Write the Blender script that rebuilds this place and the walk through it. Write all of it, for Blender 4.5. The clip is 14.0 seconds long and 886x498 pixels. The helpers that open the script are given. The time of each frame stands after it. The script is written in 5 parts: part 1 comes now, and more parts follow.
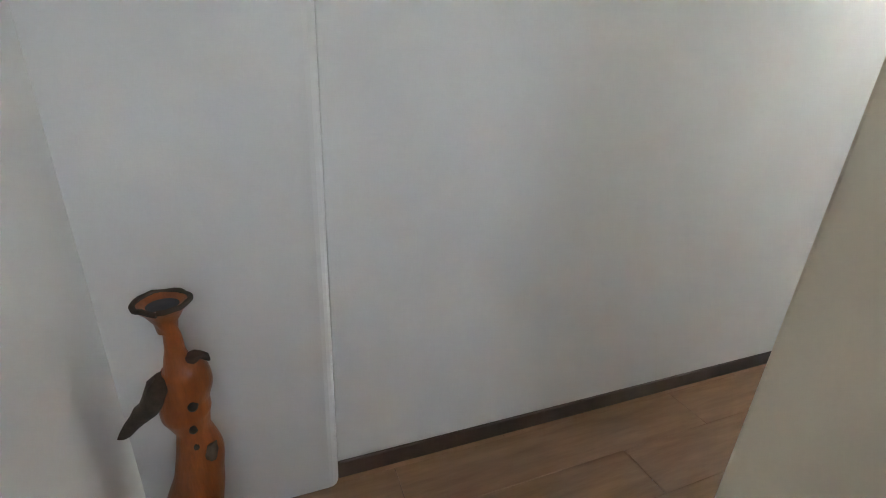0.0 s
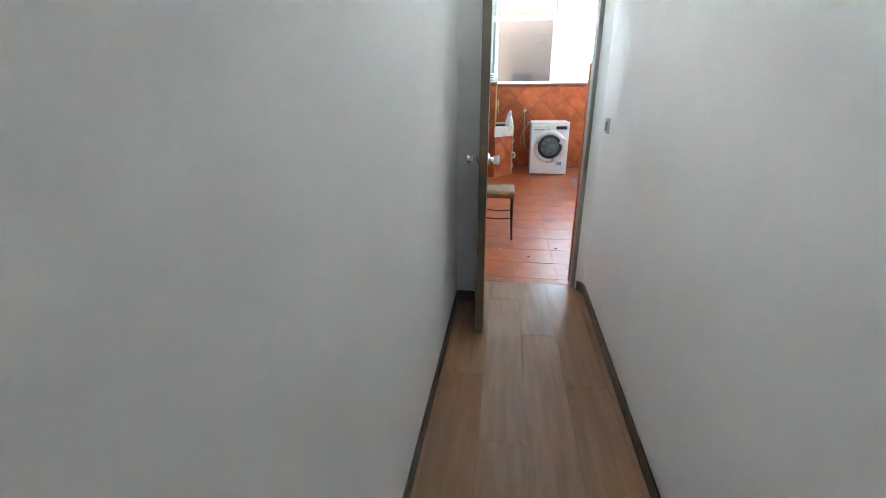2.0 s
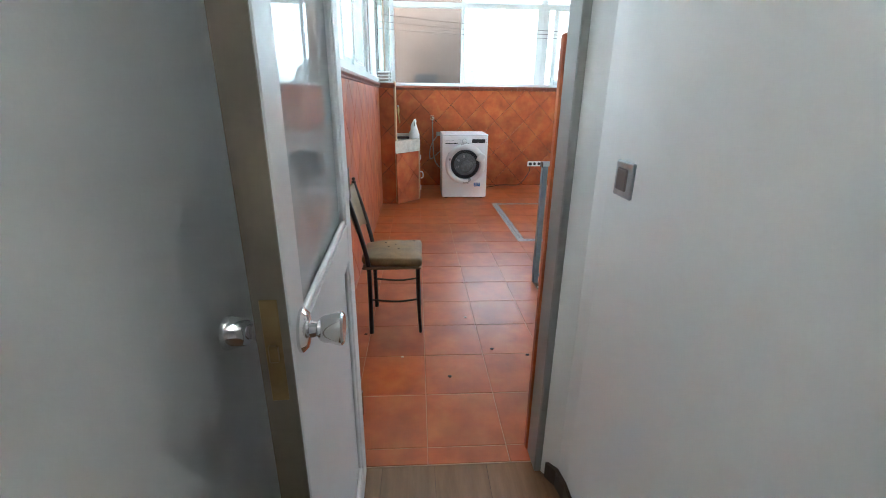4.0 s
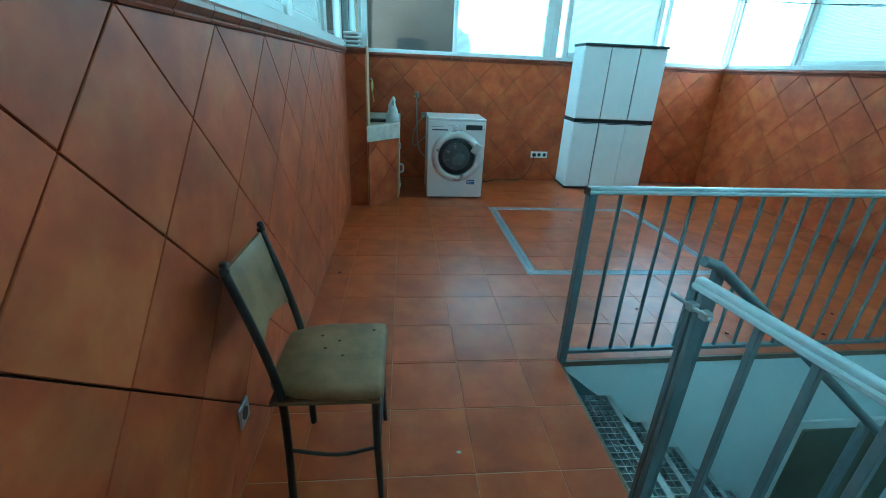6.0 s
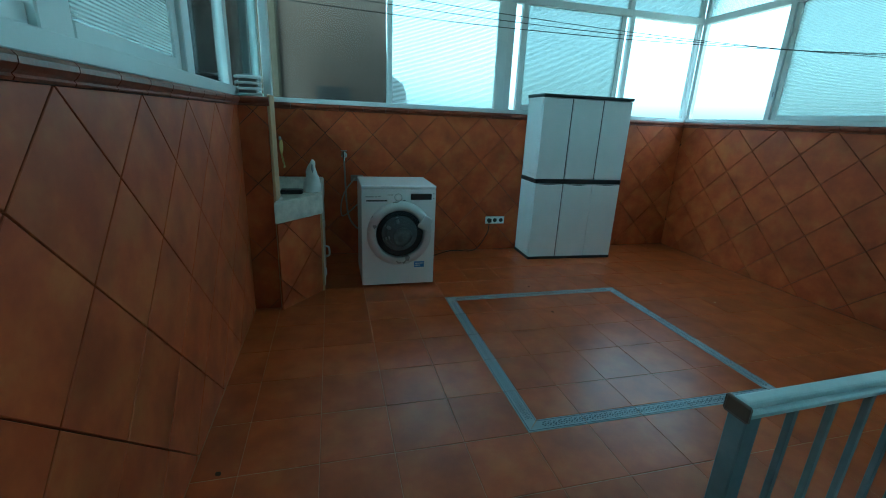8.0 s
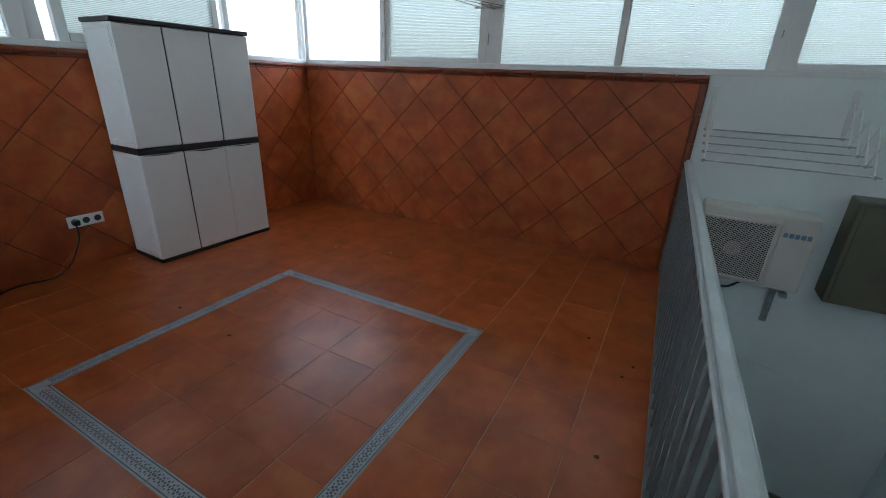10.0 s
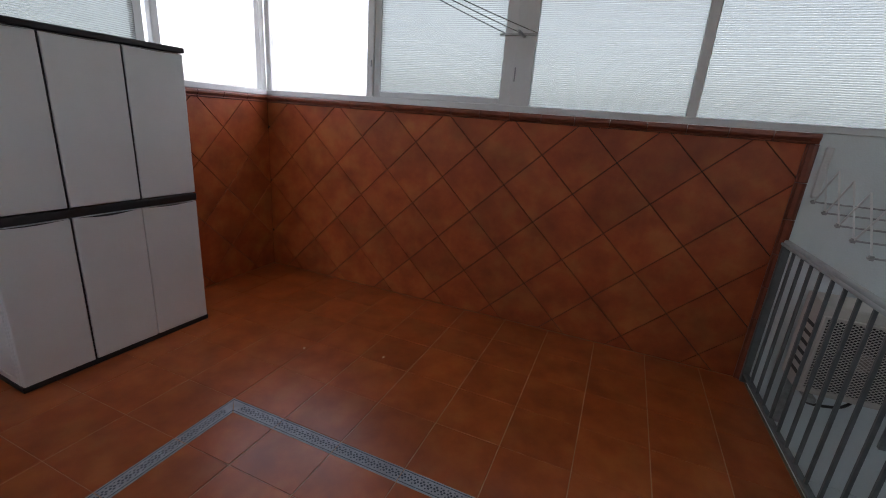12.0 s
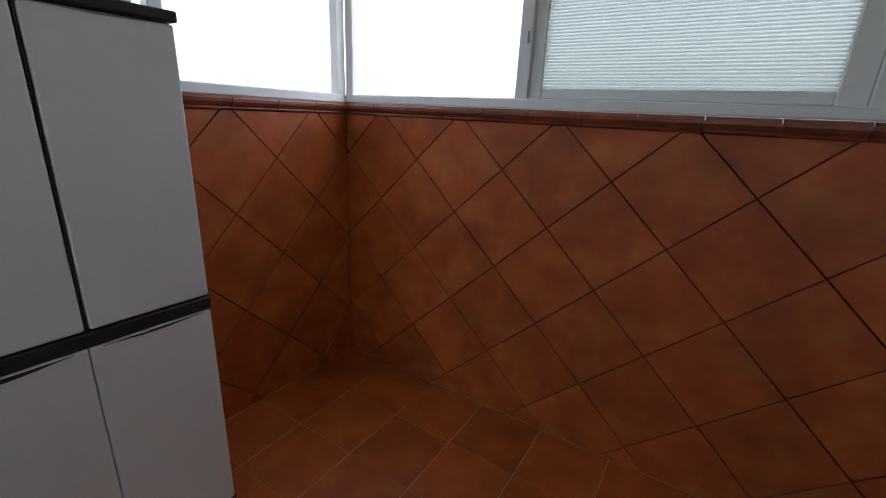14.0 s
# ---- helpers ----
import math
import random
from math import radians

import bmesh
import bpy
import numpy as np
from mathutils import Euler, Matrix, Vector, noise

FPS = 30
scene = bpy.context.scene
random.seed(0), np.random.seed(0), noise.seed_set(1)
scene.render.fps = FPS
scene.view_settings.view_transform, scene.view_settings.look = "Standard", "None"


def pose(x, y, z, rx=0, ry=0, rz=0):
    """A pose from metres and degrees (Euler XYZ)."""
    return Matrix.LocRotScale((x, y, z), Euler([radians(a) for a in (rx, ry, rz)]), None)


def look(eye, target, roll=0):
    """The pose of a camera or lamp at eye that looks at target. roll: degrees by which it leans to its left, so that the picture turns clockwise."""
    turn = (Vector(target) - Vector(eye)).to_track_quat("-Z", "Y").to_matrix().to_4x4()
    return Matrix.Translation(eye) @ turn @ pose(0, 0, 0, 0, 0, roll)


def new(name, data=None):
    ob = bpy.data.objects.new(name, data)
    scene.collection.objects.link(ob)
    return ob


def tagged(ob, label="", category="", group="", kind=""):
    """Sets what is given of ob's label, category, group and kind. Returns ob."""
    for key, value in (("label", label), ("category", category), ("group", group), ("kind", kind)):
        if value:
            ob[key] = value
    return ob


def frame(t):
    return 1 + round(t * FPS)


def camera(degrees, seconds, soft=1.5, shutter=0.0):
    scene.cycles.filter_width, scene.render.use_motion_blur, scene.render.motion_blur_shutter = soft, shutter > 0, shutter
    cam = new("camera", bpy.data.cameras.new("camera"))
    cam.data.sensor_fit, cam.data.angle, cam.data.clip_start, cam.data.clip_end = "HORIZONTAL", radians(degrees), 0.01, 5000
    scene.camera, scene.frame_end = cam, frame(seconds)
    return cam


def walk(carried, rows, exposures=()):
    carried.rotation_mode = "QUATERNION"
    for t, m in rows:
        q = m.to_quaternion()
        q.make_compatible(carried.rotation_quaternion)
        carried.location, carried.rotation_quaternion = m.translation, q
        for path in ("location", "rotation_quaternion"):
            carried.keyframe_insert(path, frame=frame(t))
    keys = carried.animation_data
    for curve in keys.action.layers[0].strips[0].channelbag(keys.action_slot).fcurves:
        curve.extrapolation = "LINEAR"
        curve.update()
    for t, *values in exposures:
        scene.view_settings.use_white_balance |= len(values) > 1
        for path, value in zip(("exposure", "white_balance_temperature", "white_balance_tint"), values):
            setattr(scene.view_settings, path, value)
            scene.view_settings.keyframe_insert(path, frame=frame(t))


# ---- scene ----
cam = camera(92.2, 14.0, 1.0)
PATH = [
    (0, (0.803, -0.01, 1.236), (-0.926, 0.691, 0.517), 3.1),
    (0.1, (0.746, 0.006, 1.238), (-0.956, 0.748, 0.496), 1.4),
    (0.2, (0.683, 0.026, 1.241), (-0.961, 0.928, 0.545), 1.7),
    (0.3, (0.619, 0.058, 1.244), (-0.984, 1.056, 0.588), 0.0),
    (0.5, (0.503, 0.137, 1.251), (-0.949, 1.33, 0.566), 0.0),
    (0.8, (0.356, 0.276, 1.262), (-0.866, 1.703, 0.578), -1.9),
    (1, (0.225, 0.427, 1.265), (-0.794, 2.012, 0.592), -2.1),
    (1.5, (0.08, 0.71, 1.279), (-0.471, 2.507, 0.595), 1.0),
    (2, (-0.006, 1.05, 1.283), (-0.277, 2.91, 0.601), -0.3),
    (2.5, (-0.021, 1.451, 1.275), (-0.181, 3.328, 0.604), -0.2),
    (3, (-0.018, 1.882, 1.258), (-0.044, 3.773, 0.606), 1.3),
    (3.5, (-0.011, 2.286, 1.277), (0.054, 4.171, 0.613), 0.3),
    (4, (0.074, 2.694, 1.285), (0.189, 4.577, 0.619), 0.6),
    (4.2, (0.101, 2.847, 1.273), (0.218, 4.726, 0.597), 1.1),
    (6.3, (0.149, 4.043, 1.318), (0.369, 5.859, 0.511), 3.3),
    (6.5, (0.151, 4.15, 1.296), (0.41, 5.955, 0.474), 3.0),
    (7, (0.161, 4.492, 1.304), (0.384, 6.316, 0.515), 2.9),
    (7.5, (0.157, 4.823, 1.343), (0.434, 6.695, 0.696), 1.7),
    (8, (0.189, 5.053, 1.365), (0.68, 6.903, 0.785), 2.6),
    (8.5, (0.284, 5.297, 1.378), (1.114, 7.019, 0.788), 3.2),
    (9, (0.356, 5.488, 1.37), (1.588, 6.891, 0.651), 3.4),
    (9.2, (0.39, 5.559, 1.368), (1.758, 6.791, 0.586), 2.2),
    (11.3, (0.992, 6.185, 1.364), (2.782, 6.824, 0.744), 4.1),
    (11.5, (1.082, 6.304, 1.377), (2.864, 6.982, 0.772), 4.0),
    (12, (1.301, 6.557, 1.388), (3.075, 7.268, 0.8), 4.5),
    (12.5, (1.53, 6.854, 1.39), (3.292, 7.612, 0.825), 4.3),
    (13, (1.779, 7.122, 1.368), (3.516, 7.927, 0.787), 4.4),
    (13.5, (2.067, 7.419, 1.399), (3.774, 8.258, 0.781), 4.2),
    (14, (2.434, 7.638, 1.421), (4.05, 8.651, 0.818), 2.7),
]
EXPOSURES = [(0.0, 5.74, 5950, 9), (1.2, 5.62, 5700, 7), (2.0, 5.4, 5600, 6), (3.0, 5.08, 5600, 6), (4.2, 4.93, 5600, 5), (6.3, 3.98, 3970, -35), (7.5, 3.25, 4150, -36), (8.4, 2.72, 4430, -27), (9.2, 3.0, 5180, -9), (11.4, 2.65, 6350, 21), (13.3, 2.55, 6400, 21), (14.0, 2.5, 6200, 14)]
walk(cam, [(t, look(eye, target, roll)) for t, eye, target, roll in PATH], EXPOSURES)

# ---- light ----
world = bpy.data.worlds.new("sky")
scene.world = world
world.use_nodes = True
wn = world.node_tree.nodes
sky = wn.new("ShaderNodeTexSky")
sky.sky_type, sky.sun_disc = "NISHITA", False
sky.sun_elevation, sky.sun_rotation = radians(62), radians(200)
sky.dust_density, sky.ozone_density = 4.0, 1.0
haze = wn.new("ShaderNodeHueSaturation")
haze.inputs["Saturation"].default_value = 0.35
world.node_tree.links.new(sky.outputs[0], haze.inputs["Color"])
world.node_tree.links.new(haze.outputs[0], wn["Background"].inputs[0])
wn["Background"].inputs[1].default_value = 0.15
sun = new("sun", bpy.data.lights.new("sun", "SUN"))
sun.data.energy, sun.data.angle, sun.data.color = 0.5, radians(12), (1.0, 0.96, 0.9)
sun.matrix_world = look((0, 0, 0), (0.12, 0.10, -0.98))


# ---- materials ----
def material(name, col, rough=0.5, var=0.12, scale=6.0, bump=0.1, grain=90.0, metal=0.0, rnd=0.0, stretch=(1, 1, 1), stain=None, coords="Object"):
    """A procedural surface: large patches, fine grain, relief, and a random tone per piece."""
    m = bpy.data.materials.new(name)
    m.use_nodes = True
    nt = m.node_tree
    n, link = nt.nodes, nt.links.new
    bsdf = n["Principled BSDF"]
    bsdf.inputs["Metallic"].default_value = metal
    tc, mp = n.new("ShaderNodeTexCoord"), n.new("ShaderNodeMapping")
    mp.inputs["Scale"].default_value = stretch
    link(tc.outputs[coords], mp.inputs[0])
    vec = mp.outputs[0]
    info = n.new("ShaderNodeObjectInfo")
    if rnd:
        shift = n.new("ShaderNodeVectorMath")
        shift.operation = "MULTIPLY_ADD"
        comb = n.new("ShaderNodeCombineXYZ")
        for k in range(3):
            link(info.outputs["Random"], comb.inputs[k])
        link(comb.outputs[0], shift.inputs[0])
        shift.inputs[1].default_value = (17, 31, 23)
        link(vec, shift.inputs[2])
        vec = shift.outputs[0]
    big, fine = n.new("ShaderNodeTexNoise"), n.new("ShaderNodeTexNoise")
    big.inputs["Scale"].default_value, big.inputs["Detail"].default_value, big.inputs["Roughness"].default_value = scale, 4, 0.6
    fine.inputs["Scale"].default_value, fine.inputs["Detail"].default_value = grain, 3
    link(vec, big.inputs["Vector"])
    link(vec, fine.inputs["Vector"])
    ramp = n.new("ShaderNodeValToRGB")
    lo = [max(0.0, c * (1 - var)) for c in col]
    hi = [min(1.0, c * (1 + var)) for c in col]
    ramp.color_ramp.elements[0].position, ramp.color_ramp.elements[0].color = 0.3, (*lo, 1)
    ramp.color_ramp.elements[1].position, ramp.color_ramp.elements[1].color = 0.7, (*(stain or hi), 1)
    link(big.outputs["Fac"], ramp.inputs[0])
    hsv = n.new("ShaderNodeHueSaturation")
    link(ramp.outputs[0], hsv.inputs["Color"])
    val = n.new("ShaderNodeMath")
    val.operation = "MULTIPLY_ADD"
    link(fine.outputs["Fac"], val.inputs[0])
    val.inputs[1].default_value, val.inputs[2].default_value = var * 0.8, 1 - var * 0.4
    out = val.outputs[0]
    if rnd:
        tone = n.new("ShaderNodeMath")
        tone.operation = "MULTIPLY_ADD"
        link(info.outputs["Random"], tone.inputs[0])
        tone.inputs[1].default_value, tone.inputs[2].default_value = rnd, -rnd / 2
        add = n.new("ShaderNodeMath")
        link(out, add.inputs[0])
        link(tone.outputs[0], add.inputs[1])
        out = add.outputs[0]
    link(out, hsv.inputs["Value"])
    link(hsv.outputs[0], bsdf.inputs["Base Color"])
    rr = n.new("ShaderNodeMapRange")
    rr.inputs["To Min"].default_value, rr.inputs["To Max"].default_value = max(0.03, rough * 0.8), min(1, rough * 1.25)
    link(big.outputs["Fac"], rr.inputs["Value"])
    link(rr.outputs[0], bsdf.inputs["Roughness"])
    if bump:
        mix = n.new("ShaderNodeMath")
        mix.operation = "MULTIPLY_ADD"
        link(big.outputs["Fac"], mix.inputs[0])
        mix.inputs[1].default_value = 0.8
        link(fine.outputs["Fac"], mix.inputs[2])
        bp = n.new("ShaderNodeBump")
        bp.inputs["Strength"].default_value, bp.inputs["Distance"].default_value = bump, 0.004
        link(mix.outputs[0], bp.inputs["Height"])
        link(bp.outputs[0], bsdf.inputs["Normal"])
    return m


def terracotta(name, tones, rough, bump, var=0.16, dirty=0.78):
    """Fired clay tile: rust, orange and ochre clouds, darker smudges and a tone of its own for each piece."""
    m = material(name, tones[1], rough, var, 6.0 if var > 0.1 else 3.5, bump, 45, rnd=0.20)
    nt = m.node_tree
    n, link = nt.nodes, nt.links.new
    ramp = [q for q in n if q.bl_idname == "ShaderNodeValToRGB"][0].color_ramp
    ramp.elements[0].position, ramp.elements[1].position = 0.34, 0.66
    ramp.elements[0].color, ramp.elements[1].color = (*tones[0], 1), (*tones[2], 1)
    ramp.elements.new(0.5).color = (*tones[1], 1)
    even = [q for q in n if q.bl_idname == "ShaderNodeMapRange"][0]
    even.inputs["To Min"].default_value, even.inputs["To Max"].default_value = rough * 0.97, rough * 1.04
    hsv = [q for q in n if q.bl_idname == "ShaderNodeHueSaturation"][0]
    tc, smudge, keep = n.new("ShaderNodeTexCoord"), n.new("ShaderNodeTexNoise"), n.new("ShaderNodeMapRange")
    at = n.new("ShaderNodeNewGeometry")
    smudge.inputs["Scale"].default_value, smudge.inputs["Detail"].default_value, smudge.inputs["Roughness"].default_value = 5.0, 2, 0.5
    link(at.outputs["Position"], smudge.inputs["Vector"])
    for key, v in (("From Min", 0.25), ("From Max", 0.60), ("To Min", dirty), ("To Max", 1.04)):
        keep.inputs[key].default_value = v
    link(smudge.outputs["Fac"], keep.inputs["Value"])
    dirt = n.new("ShaderNodeMix")
    dirt.data_type, dirt.blend_type = "RGBA", "MULTIPLY"
    dirt.inputs[0].default_value = 1.0
    grey = n.new("ShaderNodeCombineColor")
    for k in range(3):
        link(keep.outputs[0], grey.inputs[k])
    link(hsv.outputs[0], dirt.inputs[6])
    link(grey.outputs[0], dirt.inputs[7])
    link(dirt.outputs[2], n["Principled BSDF"].inputs["Base Color"])
    return m


def pane_material(name, clear, tint, rough, ribs, ior=1.35, white=0.0):
    """A window sheet: part of the light goes straight through, the rest is scattered; ribs per metre where it is ribbed."""
    m = bpy.data.materials.new(name)
    m.use_nodes = True
    nt = m.node_tree
    n, link = nt.nodes, nt.links.new
    n.remove(n["Principled BSDF"])
    tr, tl, gl = n.new("ShaderNodeBsdfTransparent"), n.new("ShaderNodeBsdfTranslucent"), n.new("ShaderNodeBsdfGlossy")
    tr.inputs[0].default_value = tl.inputs[0].default_value = (*tint, 1)
    gl.inputs["Roughness"].default_value = rough
    mix, top = n.new("ShaderNodeMixShader"), n.new("ShaderNodeMixShader")
    fr = n.new("ShaderNodeFresnel")
    fr.inputs[0].default_value = ior
    tc = n.new("ShaderNodeTexCoord")
    if ribs:
        wave = n.new("ShaderNodeTexWave")
        wave.bands_direction = "Z"
        wave.inputs["Scale"].default_value = ribs * 0.314
        wave.inputs["Distortion"].default_value = 0.0
        link(tc.outputs["Object"], wave.inputs[0])
        rng = n.new("ShaderNodeMapRange")
        rng.inputs["To Min"].default_value, rng.inputs["To Max"].default_value = max(0.0, 1 - clear - 0.27), min(1, 1 - clear + 0.28)
        link(wave.outputs["Fac"], rng.inputs["Value"])
        bp = n.new("ShaderNodeBump")
        bp.inputs["Strength"].default_value, bp.inputs["Distance"].default_value = 0.5, 0.003
        link(wave.outputs["Fac"], bp.inputs["Height"])
        link(bp.outputs[0], gl.inputs["Normal"])
        link(rng.outputs[0], mix.inputs[0])
    else:
        dirt = n.new("ShaderNodeTexNoise")
        dirt.inputs["Scale"].default_value = 5
        link(tc.outputs["Object"], dirt.inputs["Vector"])
        rng = n.new("ShaderNodeMapRange")
        rng.inputs["To Min"].default_value, rng.inputs["To Max"].default_value = max(0, 1 - clear - 0.01), 1 - clear + 0.008
        link(dirt.outputs["Fac"], rng.inputs["Value"])
        link(rng.outputs[0], mix.inputs[0])
    link(tr.outputs[0], mix.inputs[1])
    body = tl.outputs[0]
    if white:
        df, half = n.new("ShaderNodeBsdfDiffuse"), n.new("ShaderNodeMixShader")
        df.inputs[0].default_value = (*tint, 1)
        half.inputs[0].default_value = white
        link(tl.outputs[0], half.inputs[1])
        link(df.outputs[0], half.inputs[2])
        body = half.outputs[0]
    link(body, mix.inputs[2])
    link(fr.outputs[0], top.inputs[0])
    link(mix.outputs[0], top.inputs[1])
    link(gl.outputs[0], top.inputs[2])
    link(top.outputs[0], n["Material Output"].inputs[0])
    return m


PLASTER = material("wall_plaster", (0.77, 0.755, 0.72), 0.75, 0.03, 2.0, 0.12, 160)
CREAM = material("cream_plaster", (0.82, 0.73, 0.56), 0.75, 0.04, 2.0, 0.12, 160)
PLASTER_W = material("well_plaster", (0.76, 0.85, 0.86), 0.8, 0.04, 2.5, 0.3, 120)
CEIL = material("ceiling_paint", (0.84, 0.84, 0.82), 0.8, 0.03, 2.0, 0.1, 150)
LAMINATE = material("laminate", (0.235, 0.132, 0.072), 0.21, 0.16, 5.0, 0.05, 60, rnd=0.10, stretch=(6, 0.6, 6))
GAP = material("plank_gap", (0.10, 0.055, 0.03), 0.7, 0.2)
BASE = material("baseboard_wood", (0.07, 0.042, 0.028), 0.45, 0.25, 8, 0.08, 80, stretch=(1, 0.2, 1))
TILE_W = terracotta("terracotta_wall", ((0.33, 0.060, 0.012), (0.395, 0.084, 0.017), (0.43, 0.122, 0.028)), 0.52, 0.02, 0.17, 0.68)
TILE_F = terracotta("terracotta_floor", ((0.325, 0.068, 0.014), (0.385, 0.087, 0.018), (0.42, 0.116, 0.027)), 0.30, 0.008, 0.14, 0.74)
GROUT_W = material("wall_grout", (0.025, 0.017, 0.013), 0.9, 0.3, 20, 0.3)
GROUT_F = material("floor_grout", (0.47, 0.30, 0.185), 0.85, 0.2, 9, 0.3)
TRIM = material("moulding_glaze", (0.20, 0.055, 0.028), 0.3, 0.3, 9, 0.2, 60, rnd=0.2)
ALU = material("white_aluminium", (0.72, 0.76, 0.76), 0.35, 0.05, 3, 0.03)
# rail paint darkened as if backlit; RAILTOP is its lit copy
RAIL = material("rail_backlit", (0.135, 0.165, 0.175), 0.38, 0.18, 14, 0.12, 70)
STEEL = material("galvanised", (0.42, 0.45, 0.46), 0.45, 0.25, 20, 0.15, metal=0.7)
BRASS = material("brass", (0.30, 0.20, 0.09), 0.35, 0.15, 20, 0.05, metal=0.8)
CHROME = material("chrome", (0.75, 0.75, 0.74), 0.12, 0.05, 5, 0.0, metal=1.0)
DARK = material("dark_plastic", (0.018, 0.02, 0.022), 0.45, 0.2, 10, 0.05)
RESIN = material("white_resin", (0.72, 0.755, 0.75), 0.5, 0.04, 3, 0.06, 120)
ENAMEL = material("white_enamel", (0.78, 0.79, 0.80), 0.25, 0.02, 2, 0.0)
DOORP = material("door_paint", (0.68, 0.68, 0.67), 0.4, 0.04, 3, 0.05)
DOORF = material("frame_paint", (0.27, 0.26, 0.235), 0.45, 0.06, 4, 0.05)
DOORE = material("door_edge", (0.17, 0.135, 0.095), 0.5, 0.15, 6, 0.1)
VINYL = material("chair_vinyl", (0.19, 0.118, 0.042), 0.5, 0.35, 7, 0.18, 140, stain=(0.29, 0.19, 0.082))
TUBE = material("chair_tube", (0.022, 0.02, 0.018), 0.4, 0.4, 25, 0.1)
WOODC = material("carved_wood", (0.29, 0.076, 0.015), 0.35, 0.35, 9, 0.2, 60, stretch=(3, 3, 0.6))
BARK = material("bark_wood", (0.07, 0.05, 0.035), 0.8, 0.5, 18, 0.6, 70)
MOSAIC = material("border_tile", (0.35, 0.39, 0.445), 0.4, 0.15, 30, 0.2, 80, rnd=0.1)
MOTIF = material("border_motif", (0.035, 0.055, 0.085), 0.4, 0.2, 40, 0.2)
STONE = material("sink_stone", (0.57, 0.555, 0.49), 0.6, 0.2, 14, 0.2)
EDGE = material("beige_edge", (0.50, 0.34, 0.19), 0.6, 0.2, 10, 0.1)
BAGM = material("plastic_bag", (0.72, 0.74, 0.74), 0.4, 0.1, 8, 0.3)
YELLOW = material("yellow_cloth", (0.55, 0.45, 0.16), 0.8, 0.2, 12, 0.2)
RUBBER = material("hose", (0.26, 0.24, 0.22), 0.6, 0.1, 10, 0.05)
BLUE = material("blue_sticker", (0.05, 0.18, 0.48), 0.4, 0.05, 4, 0.0)
ACM = material("unit_casing", (0.60, 0.60, 0.56), 0.45, 0.05, 4, 0.05)
OLIVE = material("olive_panel", (0.12, 0.12, 0.08), 0.6, 0.2, 4, 0.1)
# tone far below real render: the narrow alley's shade is in it
PINK = material("neighbour_render_shaded", (0.064, 0.037, 0.024), 0.9, 0.14, 0.8, 0.0, 3)
EARTH = material("far_ground", (0.25, 0.23, 0.18), 0.95, 0.3, 0.05, 0.2, 2)
DEBRIS = material("leaf_debris", (0.035, 0.022, 0.014), 0.9, 0.3)
FROST = pane_material("ribbed_sheet", 0.50, (0.55, 0.588, 0.576), 0.25, 88)
RIBBED = pane_material("fine_ribbed_sheet", 0.66, (0.86, 0.90, 0.89), 0.2, 88)
GLASS = pane_material("clear_glass", 0.992, (0.93, 0.97, 0.97), 0.05, 0)
OPAL = pane_material("opal_glass", 0.12, (0.88, 0.92, 0.91), 0.02, 0, 1.75, 0.45)
SILVER = material("satin_silver", (0.64, 0.65, 0.66), 0.28, 0.05, 5, 0.0, metal=0.5)
STEELD = material("drum_steel", (0.30, 0.33, 0.345), 0.3, 0.2, 9, 0.05, metal=0.5)
DRUM = material("drum_dark", (0.12, 0.135, 0.145), 0.25, 0.2, 6, 0.0)
DOORGLASS = pane_material("washer_glass", 0.99, (0.80, 0.86, 0.88), 0.03, 0, 1.5)
# scattering sheet for the slit added in the corridor ceiling
MILK = pane_material("light_slit_sheet", 0.02, (0.95, 0.94, 0.90), 0.3, 0)
# top rails get a paler tone for the daylight on them
RAILTOP = material("rail_cap_lit", (0.42, 0.48, 0.49), 0.35, 0.12, 12, 0.1, 70)


# ---- building blocks ----
def mesh_of(name, bm, mat, smooth=False):
    me = bpy.data.meshes.new(name)
    bm.to_mesh(me)
    bm.free()
    me.materials.append(mat)
    if smooth:
        me.shade_smooth()
        me.set_sharp_from_angle(angle=radians(40))
    return me


def part(name, bm, mat, parent=None, label="", smooth=False):
    ob = new(name, mesh_of(name, bm, mat, smooth))
    if parent:
        ob.parent = parent
    return tagged(ob, label)


def thing(name, label, category, at=(0, 0, 0), rz=0, group="", kind=""):
    ob = new(name)
    ob.empty_display_size = 0.05
    ob.matrix_world = pose(*at, 0, 0, rz)
    return tagged(ob, label, category, group, kind)


def box(x0, x1, y0, y1, z0, z1, bevel=0.0, bm=None, seg=1):
    bm = bm or bmesh.new()
    made = bmesh.ops.create_cube(bm, size=1)["verts"]
    for v in made:
        v.co = Vector((x0 + (v.co.x + 0.5) * (x1 - x0), y0 + (v.co.y + 0.5) * (y1 - y0), z0 + (v.co.z + 0.5) * (z1 - z0)))
    if bevel:
        edges = list({e for v in made for e in v.link_edges})
        bmesh.ops.bevel(bm, geom=edges, offset=bevel, segments=seg, affect="EDGES", profile=0.5)
    return bm


